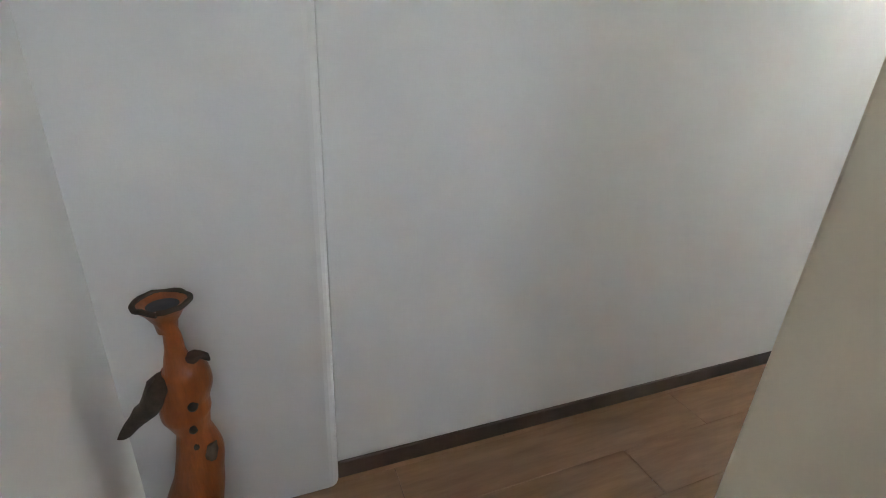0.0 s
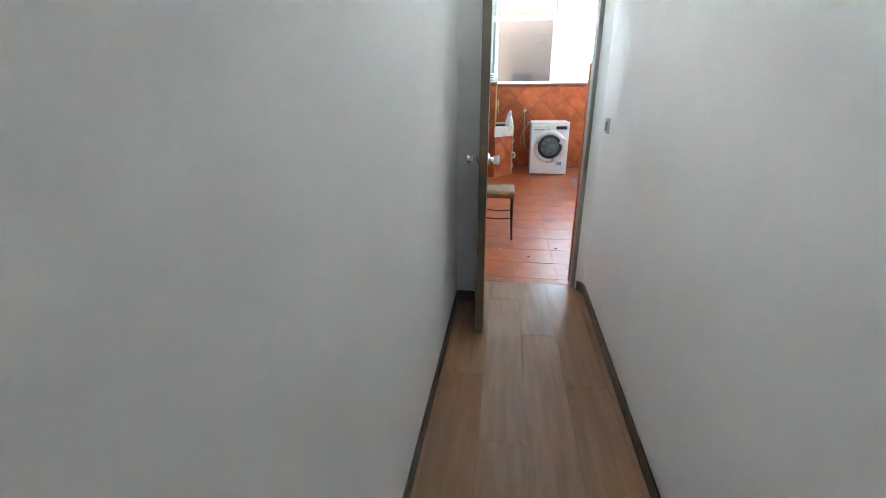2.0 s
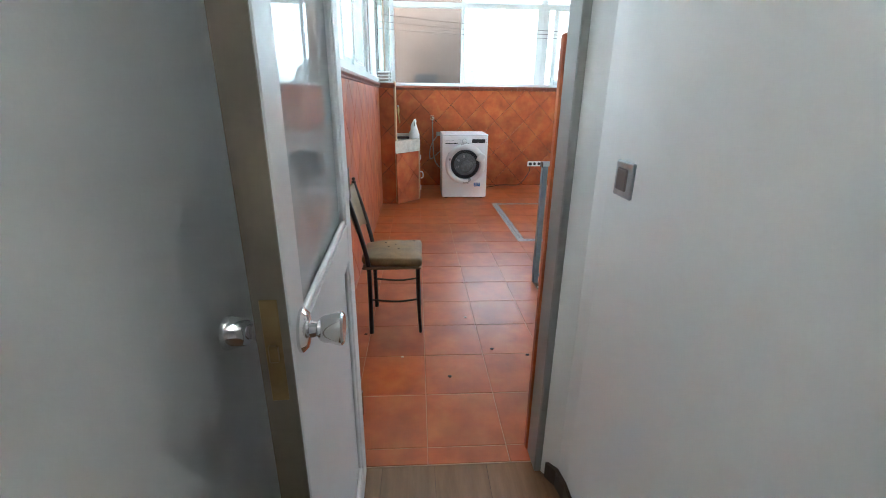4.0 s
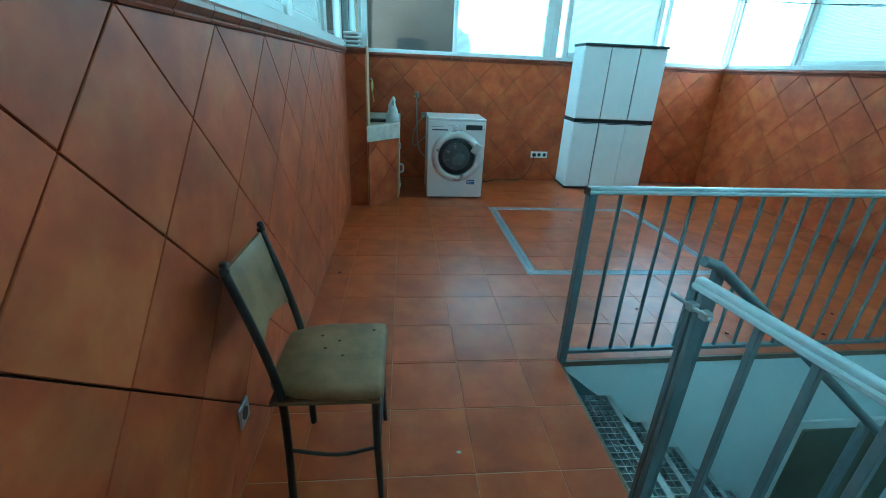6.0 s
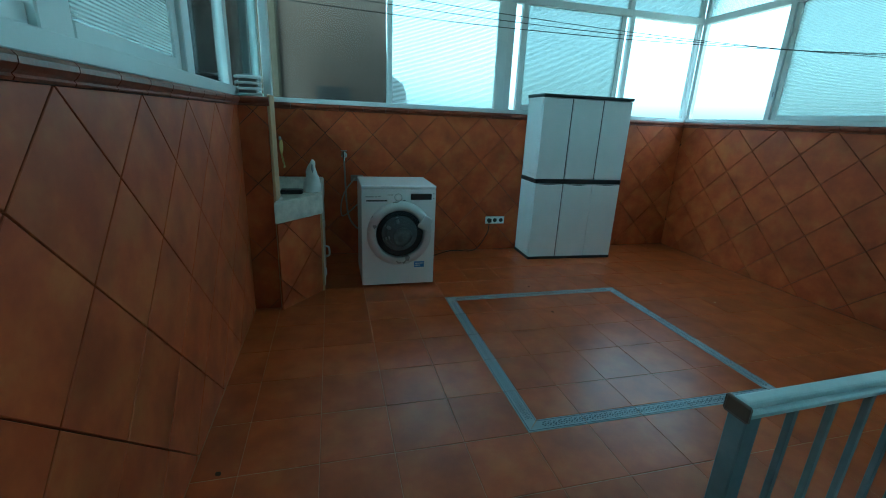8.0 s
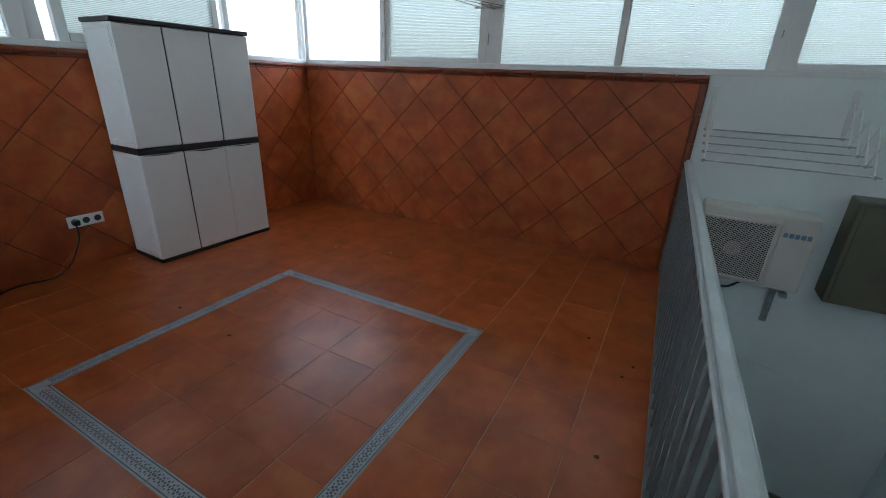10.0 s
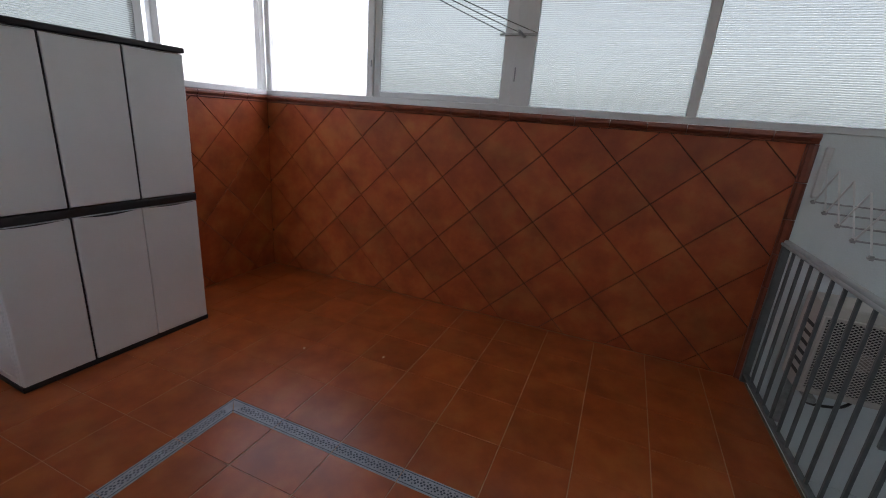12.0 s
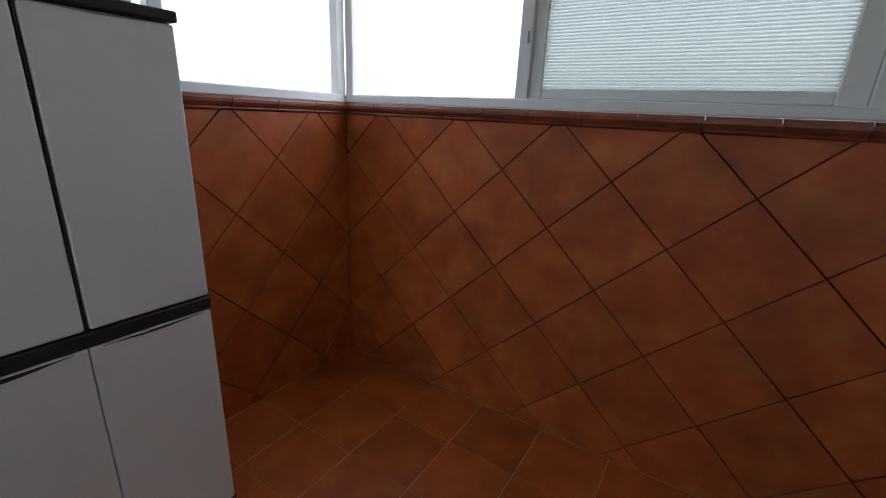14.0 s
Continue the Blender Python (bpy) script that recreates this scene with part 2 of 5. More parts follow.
def tube(points, r, n=10, bm=None, close=True):
    """A round bar along points; r is one radius or one per point."""
    bm = bm or bmesh.new()
    pts = [Vector(p) for p in points]
    rs = r if isinstance(r, (list, tuple)) else [r] * len(pts)
    rings, prev = [], None
    for i, p in enumerate(pts):
        d = (pts[min(i + 1, len(pts) - 1)] - pts[max(i - 1, 0)]).normalized()
        side = prev if prev else d.orthogonal().normalized()
        side = (side - d * side.dot(d)).normalized()
        prev = side
        up = d.cross(side)
        rings.append([bm.verts.new(p + (side * math.cos(a) + up * math.sin(a)) * rs[i]) for a in (2 * math.pi * k / n for k in range(n))])
    for a, b in zip(rings, rings[1:]):
        for k in range(n):
            bm.faces.new((a[k], a[(k + 1) % n], b[(k + 1) % n], b[k]))
    if close:
        bm.faces.new(rings[0][::-1])
        bm.faces.new(rings[-1])
    return bm


def curve_points(points, steps=8):
    """Catmull-Rom through the points."""
    p = [Vector(q) for q in points]
    p = [2 * p[0] - p[1]] + p + [2 * p[-1] - p[-2]]
    out = []
    for i in range(1, len(p) - 2):
        for k in range(steps):
            t = k / steps
            out.append(0.5 * (2 * p[i] + (p[i + 1] - p[i - 1]) * t + (2 * p[i - 1] - 5 * p[i] + 4 * p[i + 1] - p[i + 2]) * t * t + (3 * p[i] - p[i - 1] - 3 * p[i + 1] + p[i + 2]) * t ** 3))
    out.append(p[-2])
    return out


def lathe(profile, n=28, axis="Z", at=(0, 0, 0), bm=None, cap=True):
    """A turned shape: profile of (radius, height)."""
    bm = bm or bmesh.new()
    turn = {"Z": Matrix.Identity(3), "Y": Matrix(((1, 0, 0), (0, 0, 1), (0, 1, 0))), "X": Matrix(((0, 0, 1), (0, 1, 0), (-1, 0, 0)))}[axis]
    rings = []
    for r, h in profile:
        rings.append([bm.verts.new(Vector(at) + turn @ Vector((r * math.cos(2 * math.pi * k / n), r * math.sin(2 * math.pi * k / n), h))) for k in range(n)])
    for a, b in zip(rings, rings[1:]):
        for k in range(n):
            bm.faces.new((a[k], a[(k + 1) % n], b[(k + 1) % n], b[k]))
    if cap:
        bm.faces.new(rings[0][::-1])
        bm.faces.new(rings[-1])
    bmesh.ops.recalc_face_normals(bm, faces=bm.faces)
    return bm


def clip(poly, x0, x1, y0, y1):
    """The polygon cut to a rectangle."""
    for axis, lim, keep in ((0, x0, 1), (0, x1, -1), (1, y0, 1), (1, y1, -1)):
        out = []
        for i, a in enumerate(poly):
            b = poly[(i + 1) % len(poly)]
            da, db = keep * (a[axis] - lim), keep * (b[axis] - lim)
            if da >= 0:
                out.append(a)
            if da * db < 0:
                t = da / (da - db)
                out.append((a[0] + t * (b[0] - a[0]), a[1] + t * (b[1] - a[1])))
        poly = out
        if len(poly) < 3:
            return []
    return poly


def slab(poly, h, bevel=0.0016):
    """A tile in the plane, h thick, with eased edges on top."""
    bm = bmesh.new()
    c = Vector((sum(p[0] for p in poly), sum(p[1] for p in poly))) / len(poly)
    low = [bm.verts.new((p[0], p[1], 0)) for p in poly]
    mid = [bm.verts.new((p[0], p[1], h - bevel)) for p in poly]
    top = []
    for p in poly:
        d = c - Vector(p)
        q = Vector(p) + d.normalized() * min(bevel * 1.4, d.length * 0.3)
        top.append(bm.verts.new((q.x, q.y, h)))
    n = len(poly)
    for a, b in ((low, mid), (mid, top)):
        for k in range(n):
            bm.faces.new((a[k], a[(k + 1) % n], b[(k + 1) % n], b[k]))
    bm.faces.new(top)
    bmesh.ops.recalc_face_normals(bm, faces=bm.faces)
    return bm


def prism(poly, z0, z1):
    """An upright block over a polygon."""
    bm = bmesh.new()
    lo = [bm.verts.new((x, y, z0)) for x, y in poly]
    hi = [bm.verts.new((x, y, z1)) for x, y in poly]
    n = len(poly)
    bm.faces.new(lo[::-1])
    bm.faces.new(hi)
    for k in range(n):
        bm.faces.new((lo[k], lo[(k + 1) % n], hi[(k + 1) % n], hi[k]))
    bmesh.ops.recalc_face_normals(bm, faces=bm.faces)
    return bm


def area(poly):
    return abs(sum(a[0] * b[1] - b[0] * a[1] for a, b in zip(poly, poly[1:] + poly[:1]))) / 2


def structure(name, bm, mat, label, category):
    return tagged(part(name, bm, mat), label, category, kind="structure")


# ---- structure: the plan ----
XL = -0.286                     # west corridor wall


def east_x(y):
    """The east corridor wall, slightly out of parallel."""
    return 0.531 + 0.0185 * (y - 1.97)


CEIL_Z = 2.50
XW, XE, YN, YS = -0.375, 4.14, 9.35, 4.0   # tile faces of the terrace
SILL, ROOF = 1.46, 2.95
HOLE_X, HOLE_Y = 0.935, 5.56    # west and north edge of the stairwell
DEEP = -2.7

structure("floor_corridor", prism([(-0.45, -0.545), (2.5, -0.545), (2.5, 0.72), (0.75, 0.72), (0.75, 3.92), (-0.45, 3.92)], -0.12, -0.004), GAP, "dark joints under brown laminate corridor floor", "floor")
tagged(bpy.data.objects["floor_corridor"], "brown wood-look laminate plank floor of the corridor")
# ceiling with an unseen slit, added to brighten the corridor walls
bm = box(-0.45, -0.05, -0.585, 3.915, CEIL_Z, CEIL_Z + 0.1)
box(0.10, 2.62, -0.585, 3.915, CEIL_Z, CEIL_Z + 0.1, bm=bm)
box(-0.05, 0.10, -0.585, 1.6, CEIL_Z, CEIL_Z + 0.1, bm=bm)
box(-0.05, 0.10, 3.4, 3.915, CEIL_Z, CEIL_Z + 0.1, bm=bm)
structure("light_slit", box(-0.05, 0.10, 1.6, 3.4, CEIL_Z + 0.05, CEIL_Z + 0.056), MILK, "unseen milky slit added in the corridor ceiling to light the walls", "window")
structure("ceiling_corridor", bm, CEIL, "plain white painted corridor ceiling", "ceiling")
structure("wall_corridor_west", box(-0.45, XL, 0.098, 3.595, -0.1, CEIL_Z, 0.004), PLASTER, "plain off-white plastered corridor wall", "wall")
structure("wall_alcove_west", box(-0.45, XL + 0.035, -0.525, 0.098, -0.1, CEIL_Z, 0.030, seg=4), PLASTER, "off-white plastered wall standing slightly proud beside the sculpture", "wall")
structure("wall_hall_south", box(-0.45, 2.5, -0.585, -0.415, -0.1, CEIL_Z), PLASTER, "off-white plastered hall wall behind the sculpture", "wall")
structure("wall_corridor_east", prism([(east_x(0.70), 0.70), (0.75, 0.70), (0.75, 3.915), (0.545, 3.915), (0.512, 3.876), (0.530, 3.85), (east_x(3.82) - 0.010, 3.82), (east_x(3.76), 3.76)], -0.1, CEIL_Z), PLASTER, "plain off-white plastered corridor wall with a light switch", "wall")
structure("wall_hall_north", box(0.514, 2.5, 0.585, 0.70, -0.1, CEIL_Z, 0.006, seg=2), CREAM, "plain cream plastered hall wall", "wall")
# end wall with a made-up opening, there only to brighten the hall
bm = box(2.5, 2.62, -0.545, 0.73, -0.1, 1.74)
box(2.5, 2.62, -0.545, 0.73, 1.96, CEIL_Z, bm=bm)
box(2.5, 2.62, -0.545, -0.40, 1.74, 1.96, bm=bm)
box(2.5, 2.62, 0.57, 0.73, 1.74, 1.96, bm=bm)
structure("wall_hall_east", bm, PLASTER, "plain off-white hall wall with an unseen opening added for light", "wall")

# door wall between corridor and terrace
structure("wall_door_west", box(-0.45, -0.165, 3.595, YS - 0.012, -0.1, ROOF), PLASTER, "off-white plastered wall stub beside the door", "wall")
structure("wall_door_head", box(-0.165, 0.52, 3.917, YS - 0.012, 2.46, ROOF), PLASTER, "off-white wall above the terrace door", "wall")
structure("wall_south", box(0.52, XE + 0.2, 3.917, YS - 0.012, DEEP, ROOF), PLASTER_W, "white plastered wall over the stairwell", "wall")

# terrace shell
bm = box(XW - 0.2, XW - 0.012, YS - 0.012, YN + 0.2, -0.1, SILL - 0.02)
structure("wall_west", bm, GROUT_W, "low terrace wall clad in diagonal terracotta tiles", "wall")
structure("wall_north", box(XW - 0.012, XE + 0.2, YN + 0.012, YN + 0.2, -0.1, SILL - 0.02), GROUT_W, "low terrace wall clad in diagonal terracotta tiles", "wall")
structure("wall_east", box(XE + 0.012, XE + 0.2, 5.672, YN + 0.012, -0.1, SILL - 0.02), GROUT_W, "low terrace wall clad in diagonal terracotta tiles", "wall")
structure("wall_stairwell_east", box(XE, XE + 0.2, YS - 0.012, 5.672, DEEP, SILL), PLASTER_W, "white painted stairwell wall with airer and outdoor unit", "wall")
structure("wall_stairwell_north", prism([(HOLE_X, HOLE_Y + 0.004), (XE, HOLE_Y + 0.094), (XE, HOLE_Y + 0.20), (HOLE_X, HOLE_Y + 0.13)], DEEP, -0.032), PLASTER_W, "white painted stairwell wall under the railing", "wall")
structure("wall_stairwell_west", box(0.80, HOLE_X, YS, HOLE_Y + 0.13, DEEP, -0.124), PLASTER_W, "white painted stairwell wall under the terrace edge", "wall")
structure("floor_stairwell", box(0.8, XE + 0.2, 3.84, HOLE_Y + 0.13, DEEP - 0.1, DEEP), PLASTER_W, "pale floor at the foot of the stairs", "floor")
structure("roof_terrace", box(XW - 0.34, XE + 0.34, 3.84, YN + 0.34, ROOF, ROOF + 0.1), CEIL, "plain white terrace roof", "ceiling")
def edge_y(x):
    """The stairwell's north edge, slightly out of square."""
    return HOLE_Y + 0.09 * (x - HOLE_X) / (XE - HOLE_X)


bm = prism([(XW - 0.012, 3.921), (HOLE_X - 0.012, 3.921), (HOLE_X - 0.012, HOLE_Y + 0.012), (XE + 0.012, edge_y(XE) + 0.012), (XE + 0.012, YN + 0.012), (XW - 0.012, YN + 0.012)], -0.12, -0.0020)
terrace_floor = structure("floor_terrace", bm, GROUT_F, "terracotta tiled terrace floor with a blue-grey border square", "floor")
bm = prism([(HOLE_X - 0.012, YS), (HOLE_X, YS), (HOLE_X, HOLE_Y), (XE, edge_y(XE)), (XE, edge_y(XE) + 0.012), (HOLE_X - 0.012, HOLE_Y + 0.012)], -0.03, -0.001)
structure("stairwell_edge_trim", bm, DOORE, "brown edging round the stairwell opening", "trim")

# outside
structure("ground", box(-300, 300, -300, 300, -3.3, -3.0), EARTH, "dry pale ground far below the terrace", "ground")


def baseboard(name, x0, x1, y0, y1):
    return structure(name, box(x0, x1, y0, y1, -0.003, 0.066, 0.003), BASE, "dark brown wooden baseboard", "baseboard")


baseboard("baseboard", XL - 0.002, XL + 0.010, 0.099, 3.583)
baseboard("baseboard", XL - 0.002, -0.166, 3.583, 3.597)
structure("baseboard", prism([(0.503, 0.58), (0.514, 0.58), (east_x(3.76), 3.76), (east_x(3.82) - 0.010, 3.82), (0.530, 3.85), (0.518, 3.85), (east_x(3.81) - 0.022, 3.81), (east_x(3.75) - 0.011, 3.75)], -0.003, 0.066), BASE, "dark brown wooden baseboard", "baseboard")
baseboard("baseboard", XL + 0.04, 2.49, -0.417, -0.403)
baseboard("baseboard", 0.60, 2.49, 0.572, 0.586)

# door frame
# frame in a grey-brown tone, darker than the door leaf
frame_ob = thing("door_frame_1", "grey-brown painted door frame of the terrace door", "door frame", kind="structure")
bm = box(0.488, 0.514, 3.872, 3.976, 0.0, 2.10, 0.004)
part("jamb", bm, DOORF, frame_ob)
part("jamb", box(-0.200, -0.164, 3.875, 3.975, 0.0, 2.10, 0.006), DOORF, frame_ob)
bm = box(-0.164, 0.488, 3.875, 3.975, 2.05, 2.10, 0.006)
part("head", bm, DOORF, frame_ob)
# glazed gap over the door is made up, to pass more daylight
part("added_pane", box(-0.15, 0.495, 3.92, 3.926, 2.10, 2.46), GLASS, frame_ob, "unseen clear pane added above the door to pass more light")
# tiled jamb face and its plaster on the terrace side
structure("door_reveal", box(0.482, 0.60, 3.977, YS + 0.008, 0, SILL + 0.0, 0.004), TILE_W, "terracotta tiled edge of the wall beside the terrace door", "trim")


# ---- the terrace door ----
def terrace_door():
    hinge, length, thick = (-0.1435, 3.895, 0.012), 0.712, 0.045
    d = thing("door_1", "open white terrace door with frosted glass upper panel and chrome knobs", "door", hinge, -90 + 2.4, kind="structure")
    # built along +x from the hinge; y is the thickness
    st, h = 0.085, 2.03
    part("stile", box(0, st, -thick / 2, thick / 2, 0, h, 0.003), DOORP, d)
    part("stile", box(length - st, length - 0.004, -thick / 2, thick / 2, 0, h, 0.003), DOORP, d)
    part("edge_strip", box(length - 0.004, length, -thick / 2 + 0.002, thick / 2 - 0.002, 0, h), DOORE, d, "brownish door edge")
    for z0, z1 in ((0, 0.10), (0.85, 0.95), (h - 0.09, h)):
        part("rail", box(st, length - st, -thick / 2 + 0.001, thick / 2 - 0.001, z0, z1), DOORP, d)
    part("panel", box(st - 0.004, length - st + 0.004, -0.008, 0.008, 0.09, 0.86), DOORP, d, "flat white lower panel")
    for s in (-1, 1):
        bm = bmesh.new()
        for z0, z1 in ((0.10, 0.115), (0.835, 0.85), (0.95, 0.965), (h - 0.105, h - 0.09)):
            box(st, length - st, s * 0.013 - 0.005, s * 0.013 + 0.005, z0, z1, 0.003, bm=bm)
        for a in (st, length - st - 0.015):
            box(a, a + 0.015, s * 0.013 - 0.005, s * 0.013 + 0.005, 0.115, 0.835, 0.003, bm=bm)
            box(a, a + 0.015, s * 0.013 - 0.005, s * 0.013 + 0.005, 0.965, h - 0.105, 0.003, bm=bm)
        part("bead", bm, DOORP, d)
    part("glass", box(st - 0.003, length - st + 0.003, -0.003, 0.003, 0.94, h - 0.08), OPAL, d, "frosted glass panel")
    for s in (-1, 1):
        knob = part("knob", lathe([(0.032, 0), (0.032, 0.004), (0.026, 0.010), (0.013, 0.013), (0.0105, 0.022), (0.016, 0.026), (0.0195, 0.032), (0.0215, 0.043), (0.0245, 0.053), (0.0245, 0.057), (0.021, 0.060), (0.006, 0.058)], 24, "Z"), CHROME, d, "chrome round door knob", True)
        knob.matrix_local = Matrix.Translation((length - 0.055, s * thick / 2, 0.960)) @ Euler((radians(-90 * s), 0, 0)).to_matrix().to_4x4()
    bm = box(length - 0.001, length + 0.002, -0.011, 0.011, 0.885, 1.035, 0.0008)
    part("latch_plate", bm, BRASS, d, "brass-coloured latch plate")
    part("latch", box(length, length + 0.009, -0.006, 0.006, 0.948, 0.972, 0.002), BRASS, d)
    for z in (0.25, 1.0, 1.75):
        part("hinge", tube([(-0.004, 0.02, z), (-0.004, 0.02, z + 0.09)], 0.007, 10), CHROME, d, "", True)
    return d


terrace_door()


def light_switch(at):
    s = thing("light_switch", "metallic grey square light switch on the corridor wall", "light switch", at)
    part("plate", box(-0.009, 0, -0.042, 0.042, -0.042, 0.042, 0.004, seg=2), STEEL, s, "brushed metal plate")
    part("rocker", box(-0.014, -0.008, -0.024, 0.024, -0.026, 0.026, 0.003), material("switch_grey", (0.13, 0.11, 0.10), 0.4, 0.05), s, "dark grey rocker")


light_switch((east_x(3.665), 3.665, 1.11))


# ---- the carved root sculpture ----
def sculpture():
    # lean, height and half-width up the trunk
    line = [(-0.008, 0.0), (0.001, 0.1), (0.01, 0.24), (0.033, 0.345), (0.041, 0.405), (0.033, 0.462), (0.026, 0.507), (0.027, 0.547), (0.036, 0.592), (0.038, 0.628), (0.031, 0.655), (0.029, 0.69), (0.031, 0.735), (0.029, 0.762), (0.029, 0.782)]
    rad = [0.1, 0.085, 0.066, 0.0536, 0.0456, 0.0365, 0.0502, 0.0479, 0.049, 0.0456, 0.027, 0.018, 0.0145, 0.016, 0.015]
    pts = curve_points([(0.02 * math.sin(9 * z), y, z) for y, z in line], 5)
    last = len(rad) - 1
    rs = [rad[min(i // 5, last)] + (rad[min(i // 5 + 1, last)] - rad[min(i // 5, last)]) * (i % 5) / 5 for i in range(len(pts))]
    bm = tube(pts, rs, 18)
    for v in bm.verts:
        v.co += 0.007 * Vector((noise.noise(v.co * 11), noise.noise(v.co * 11 + Vector((5, 1, 2))), 0))
    s = thing("wooden_sculpture", "tall carved driftwood sculpture of orange-brown wood with rough bark", "sculpture", (-0.10, -0.272, 0.0))
    part("trunk", bm, WOODC, s, "", True)
    part("mouth", lathe([(0.019, 0.735), (0.022, 0.758), (0.036, 0.782), (0.052, 0.800), (0.049, 0.803), (0.030, 0.792), (0.006, 0.786)], 20, "Z", (0.0, 0.027, 0)), WOODC, s, "flared hollow mouth", True)
    rim = tube([(0.050 * math.cos(a) + 0.004 * noise.noise(Vector((a, 1, 2))), 0.027 + 0.050 * math.sin(a), 0.802 + 0.006 * noise.noise(Vector((3, a * 2, 0)))) for a in (0.262 * q for q in range(25))], 0.0055, 7)
    part("rim", rim, BARK, s, "dark bark rim", True)
    part("hollow", lathe([(0.030, 0.7945), (0.004, 0.7955)], 16, "Z", (0.0, 0.027, 0)), DARK, s, "dark hollow")
    for a, b, c, r in (((0.0, 0.0, 0.625), (0.0, -0.030, 0.562), (0.008, -0.098, 0.492), 0.026), ((0.0, 0.047, 0.655), (0.0, 0.074, 0.664), (0.0, 0.092, 0.650), 0.014), ((0.02, 0.043, 0.375), (0.02, 0.066, 0.410), (0.02, 0.077, 0.445), 0.017)):
        bm = tube(curve_points([a, b, c], 6), [r * (0.75, 0.9, 1, 1, 0.97, 0.94, 0.9, 0.84, 0.76, 0.66, 0.54, 0.40, 0.22)[q] for q in range(13)], 12)
        for v in bm.verts:
            v.co += 0.007 * noise.noise_vector(v.co * 45)
        part("bark_knot", bm, BARK, s, "rough bark-covered burl", True)
    for y, z in ((0.046, 0.55), (0.039, 0.490), (0.041, 0.432)):
        bm = bmesh.new()
        bmesh.ops.create_icosphere(bm, subdivisions=2, radius=0.012)
        bmesh.ops.scale(bm, vec=(0.9, 1, 1.7), verts=bm.verts)
        for v in bm.verts:
            v.co += 0.003 * noise.noise_vector(v.co * 60 + Vector((y, z, 0)) * 40)
        bmesh.ops.translate(bm, vec=(0.02 * math.sin(9 * z) + 0.034, y, z), verts=bm.verts)
        part("hole", bm, DARK, s, "dark knot hole", True)


sculpture()


# ---- windows ----
def bars_v(win, plane, axis, spans, z0, z1, depth=0.05):
    """Upright frame bars; spans along the wall. plane is the inner face, depth goes outward (negative: to -x)."""
    for a, b, off in spans:
        lo, hi = sorted((plane + off, plane + off + depth))
        bm = box(a, b, lo, hi, z0, z1, 0.004) if axis == "y" else box(lo, hi, a, b, z0, z1, 0.004)
        part("mullion", bm, ALU, win)


def bar_h(win, plane, axis, a, b, z0, z1, depth=0.06, off=0.0, name="rail"):
    lo, hi = sorted((plane + off, plane + off + depth))
    bm = box(a, b, lo, hi, z0, z1, 0.004) if axis == "y" else box(lo, hi, a, b, z0, z1, 0.004)
    part(name, bm, ALU, win)


def pane(win, plane, axis, a, b, z0, z1, mat, off):
    lo, hi = sorted((plane + off, plane + off + (0.006 if off >= 0 else -0.006)))
    bm = box(a, b, lo, hi, z0, z1) if axis == "y" else box(lo, hi, a, b, z0, z1)
    part("pane", bm, mat, win, "ribbed translucent pane" if mat in (FROST, RIBBED) else "")


TOPZ = 2.47
wn_ = thing("window_1", "white aluminium sliding windows with ribbed and clear panes over the north wall", "window", kind="structure")
bar_h(wn_, YN, "y", XW, XE + 0.06, SILL - 0.006, SILL + 0.035, 0.07, -0.004, "window_sill")
bar_h(wn_, YN, "y", XW, XE + 0.06, TOPZ, TOPZ + 0.065, 0.07, 0.0)
bar_h(wn_, YN, "y", XW, XE + 0.06, ROOF - 0.05, ROOF, 0.07, 0.0)
bars_v(wn_, YN, "y", [(-0.37, -0.31, 0), (0.71, 0.76, 0.0), (1.79, 1.885, 0.0), (1.885, 1.965, 0.02), (2.035, 2.10, 0.02), (3.145, 3.20, 0.02), (3.235, 3.285, 0), (4.085, 4.14, 0)], SILL + 0.03, TOPZ + 0.01)
bars_v(wn_, YN, "y", [(-0.37, -0.31, 0), (0.71, 0.76, 0.0), (1.84, 1.92, 0.0), (3.2, 3.26, 0), (4.085, 4.14, 0)], TOPZ + 0.06, ROOF - 0.04)
for a, b, mat in ((-0.31, 0.715, GLASS), (0.755, 1.795, RIBBED), (2.095, 3.15, FROST)):
    pane(wn_, YN, "y", a, b, SILL + 0.03, TOPZ + 0.005, mat, 0.022)
for a, b in ((2.10, 3.145),):
    bar_h(wn_, YN, "y", a, b, SILL + 0.036, SILL + 0.09, 0.03, 0.02, "sash_rail")
for a, b in ((-0.31, 0.715), (0.755, 1.845), (1.915, 3.21), (3.255, 4.09)):
    pane(wn_, YN, "y", a, b, TOPZ + 0.06, ROOF - 0.045, GLASS if a < 0 else FROST, 0.03)

we = thing("window_2", "white aluminium sliding windows with ribbed panes over the east wall", "window", kind="structure")
bar_h(we, XE, "x", YS, YN + 0.06, SILL - 0.004, SILL + 0.035, 0.07, -0.006, "window_sill")
bar_h(we, XE, "x", YS, YN, TOPZ, TOPZ + 0.065, 0.07, 0.0)
bar_h(we, XE, "x", YS, YN, ROOF - 0.05, ROOF, 0.07, 0.0)
bars_v(we, XE, "x", [(9.30, 9.35, 0), (8.345, 8.40, 0), (8.295, 8.345, 0.018), (7.32, 7.395, 0.018), (7.19, 7.32, 0.0), (6.24, 6.295, 0.0), (5.30, 5.37, 0.0), (5.21, 5.30, 0.018), (4.20, 4.28, 0.0), (4.0, 4.06, 0)], SILL + 0.03, TOPZ + 0.01)
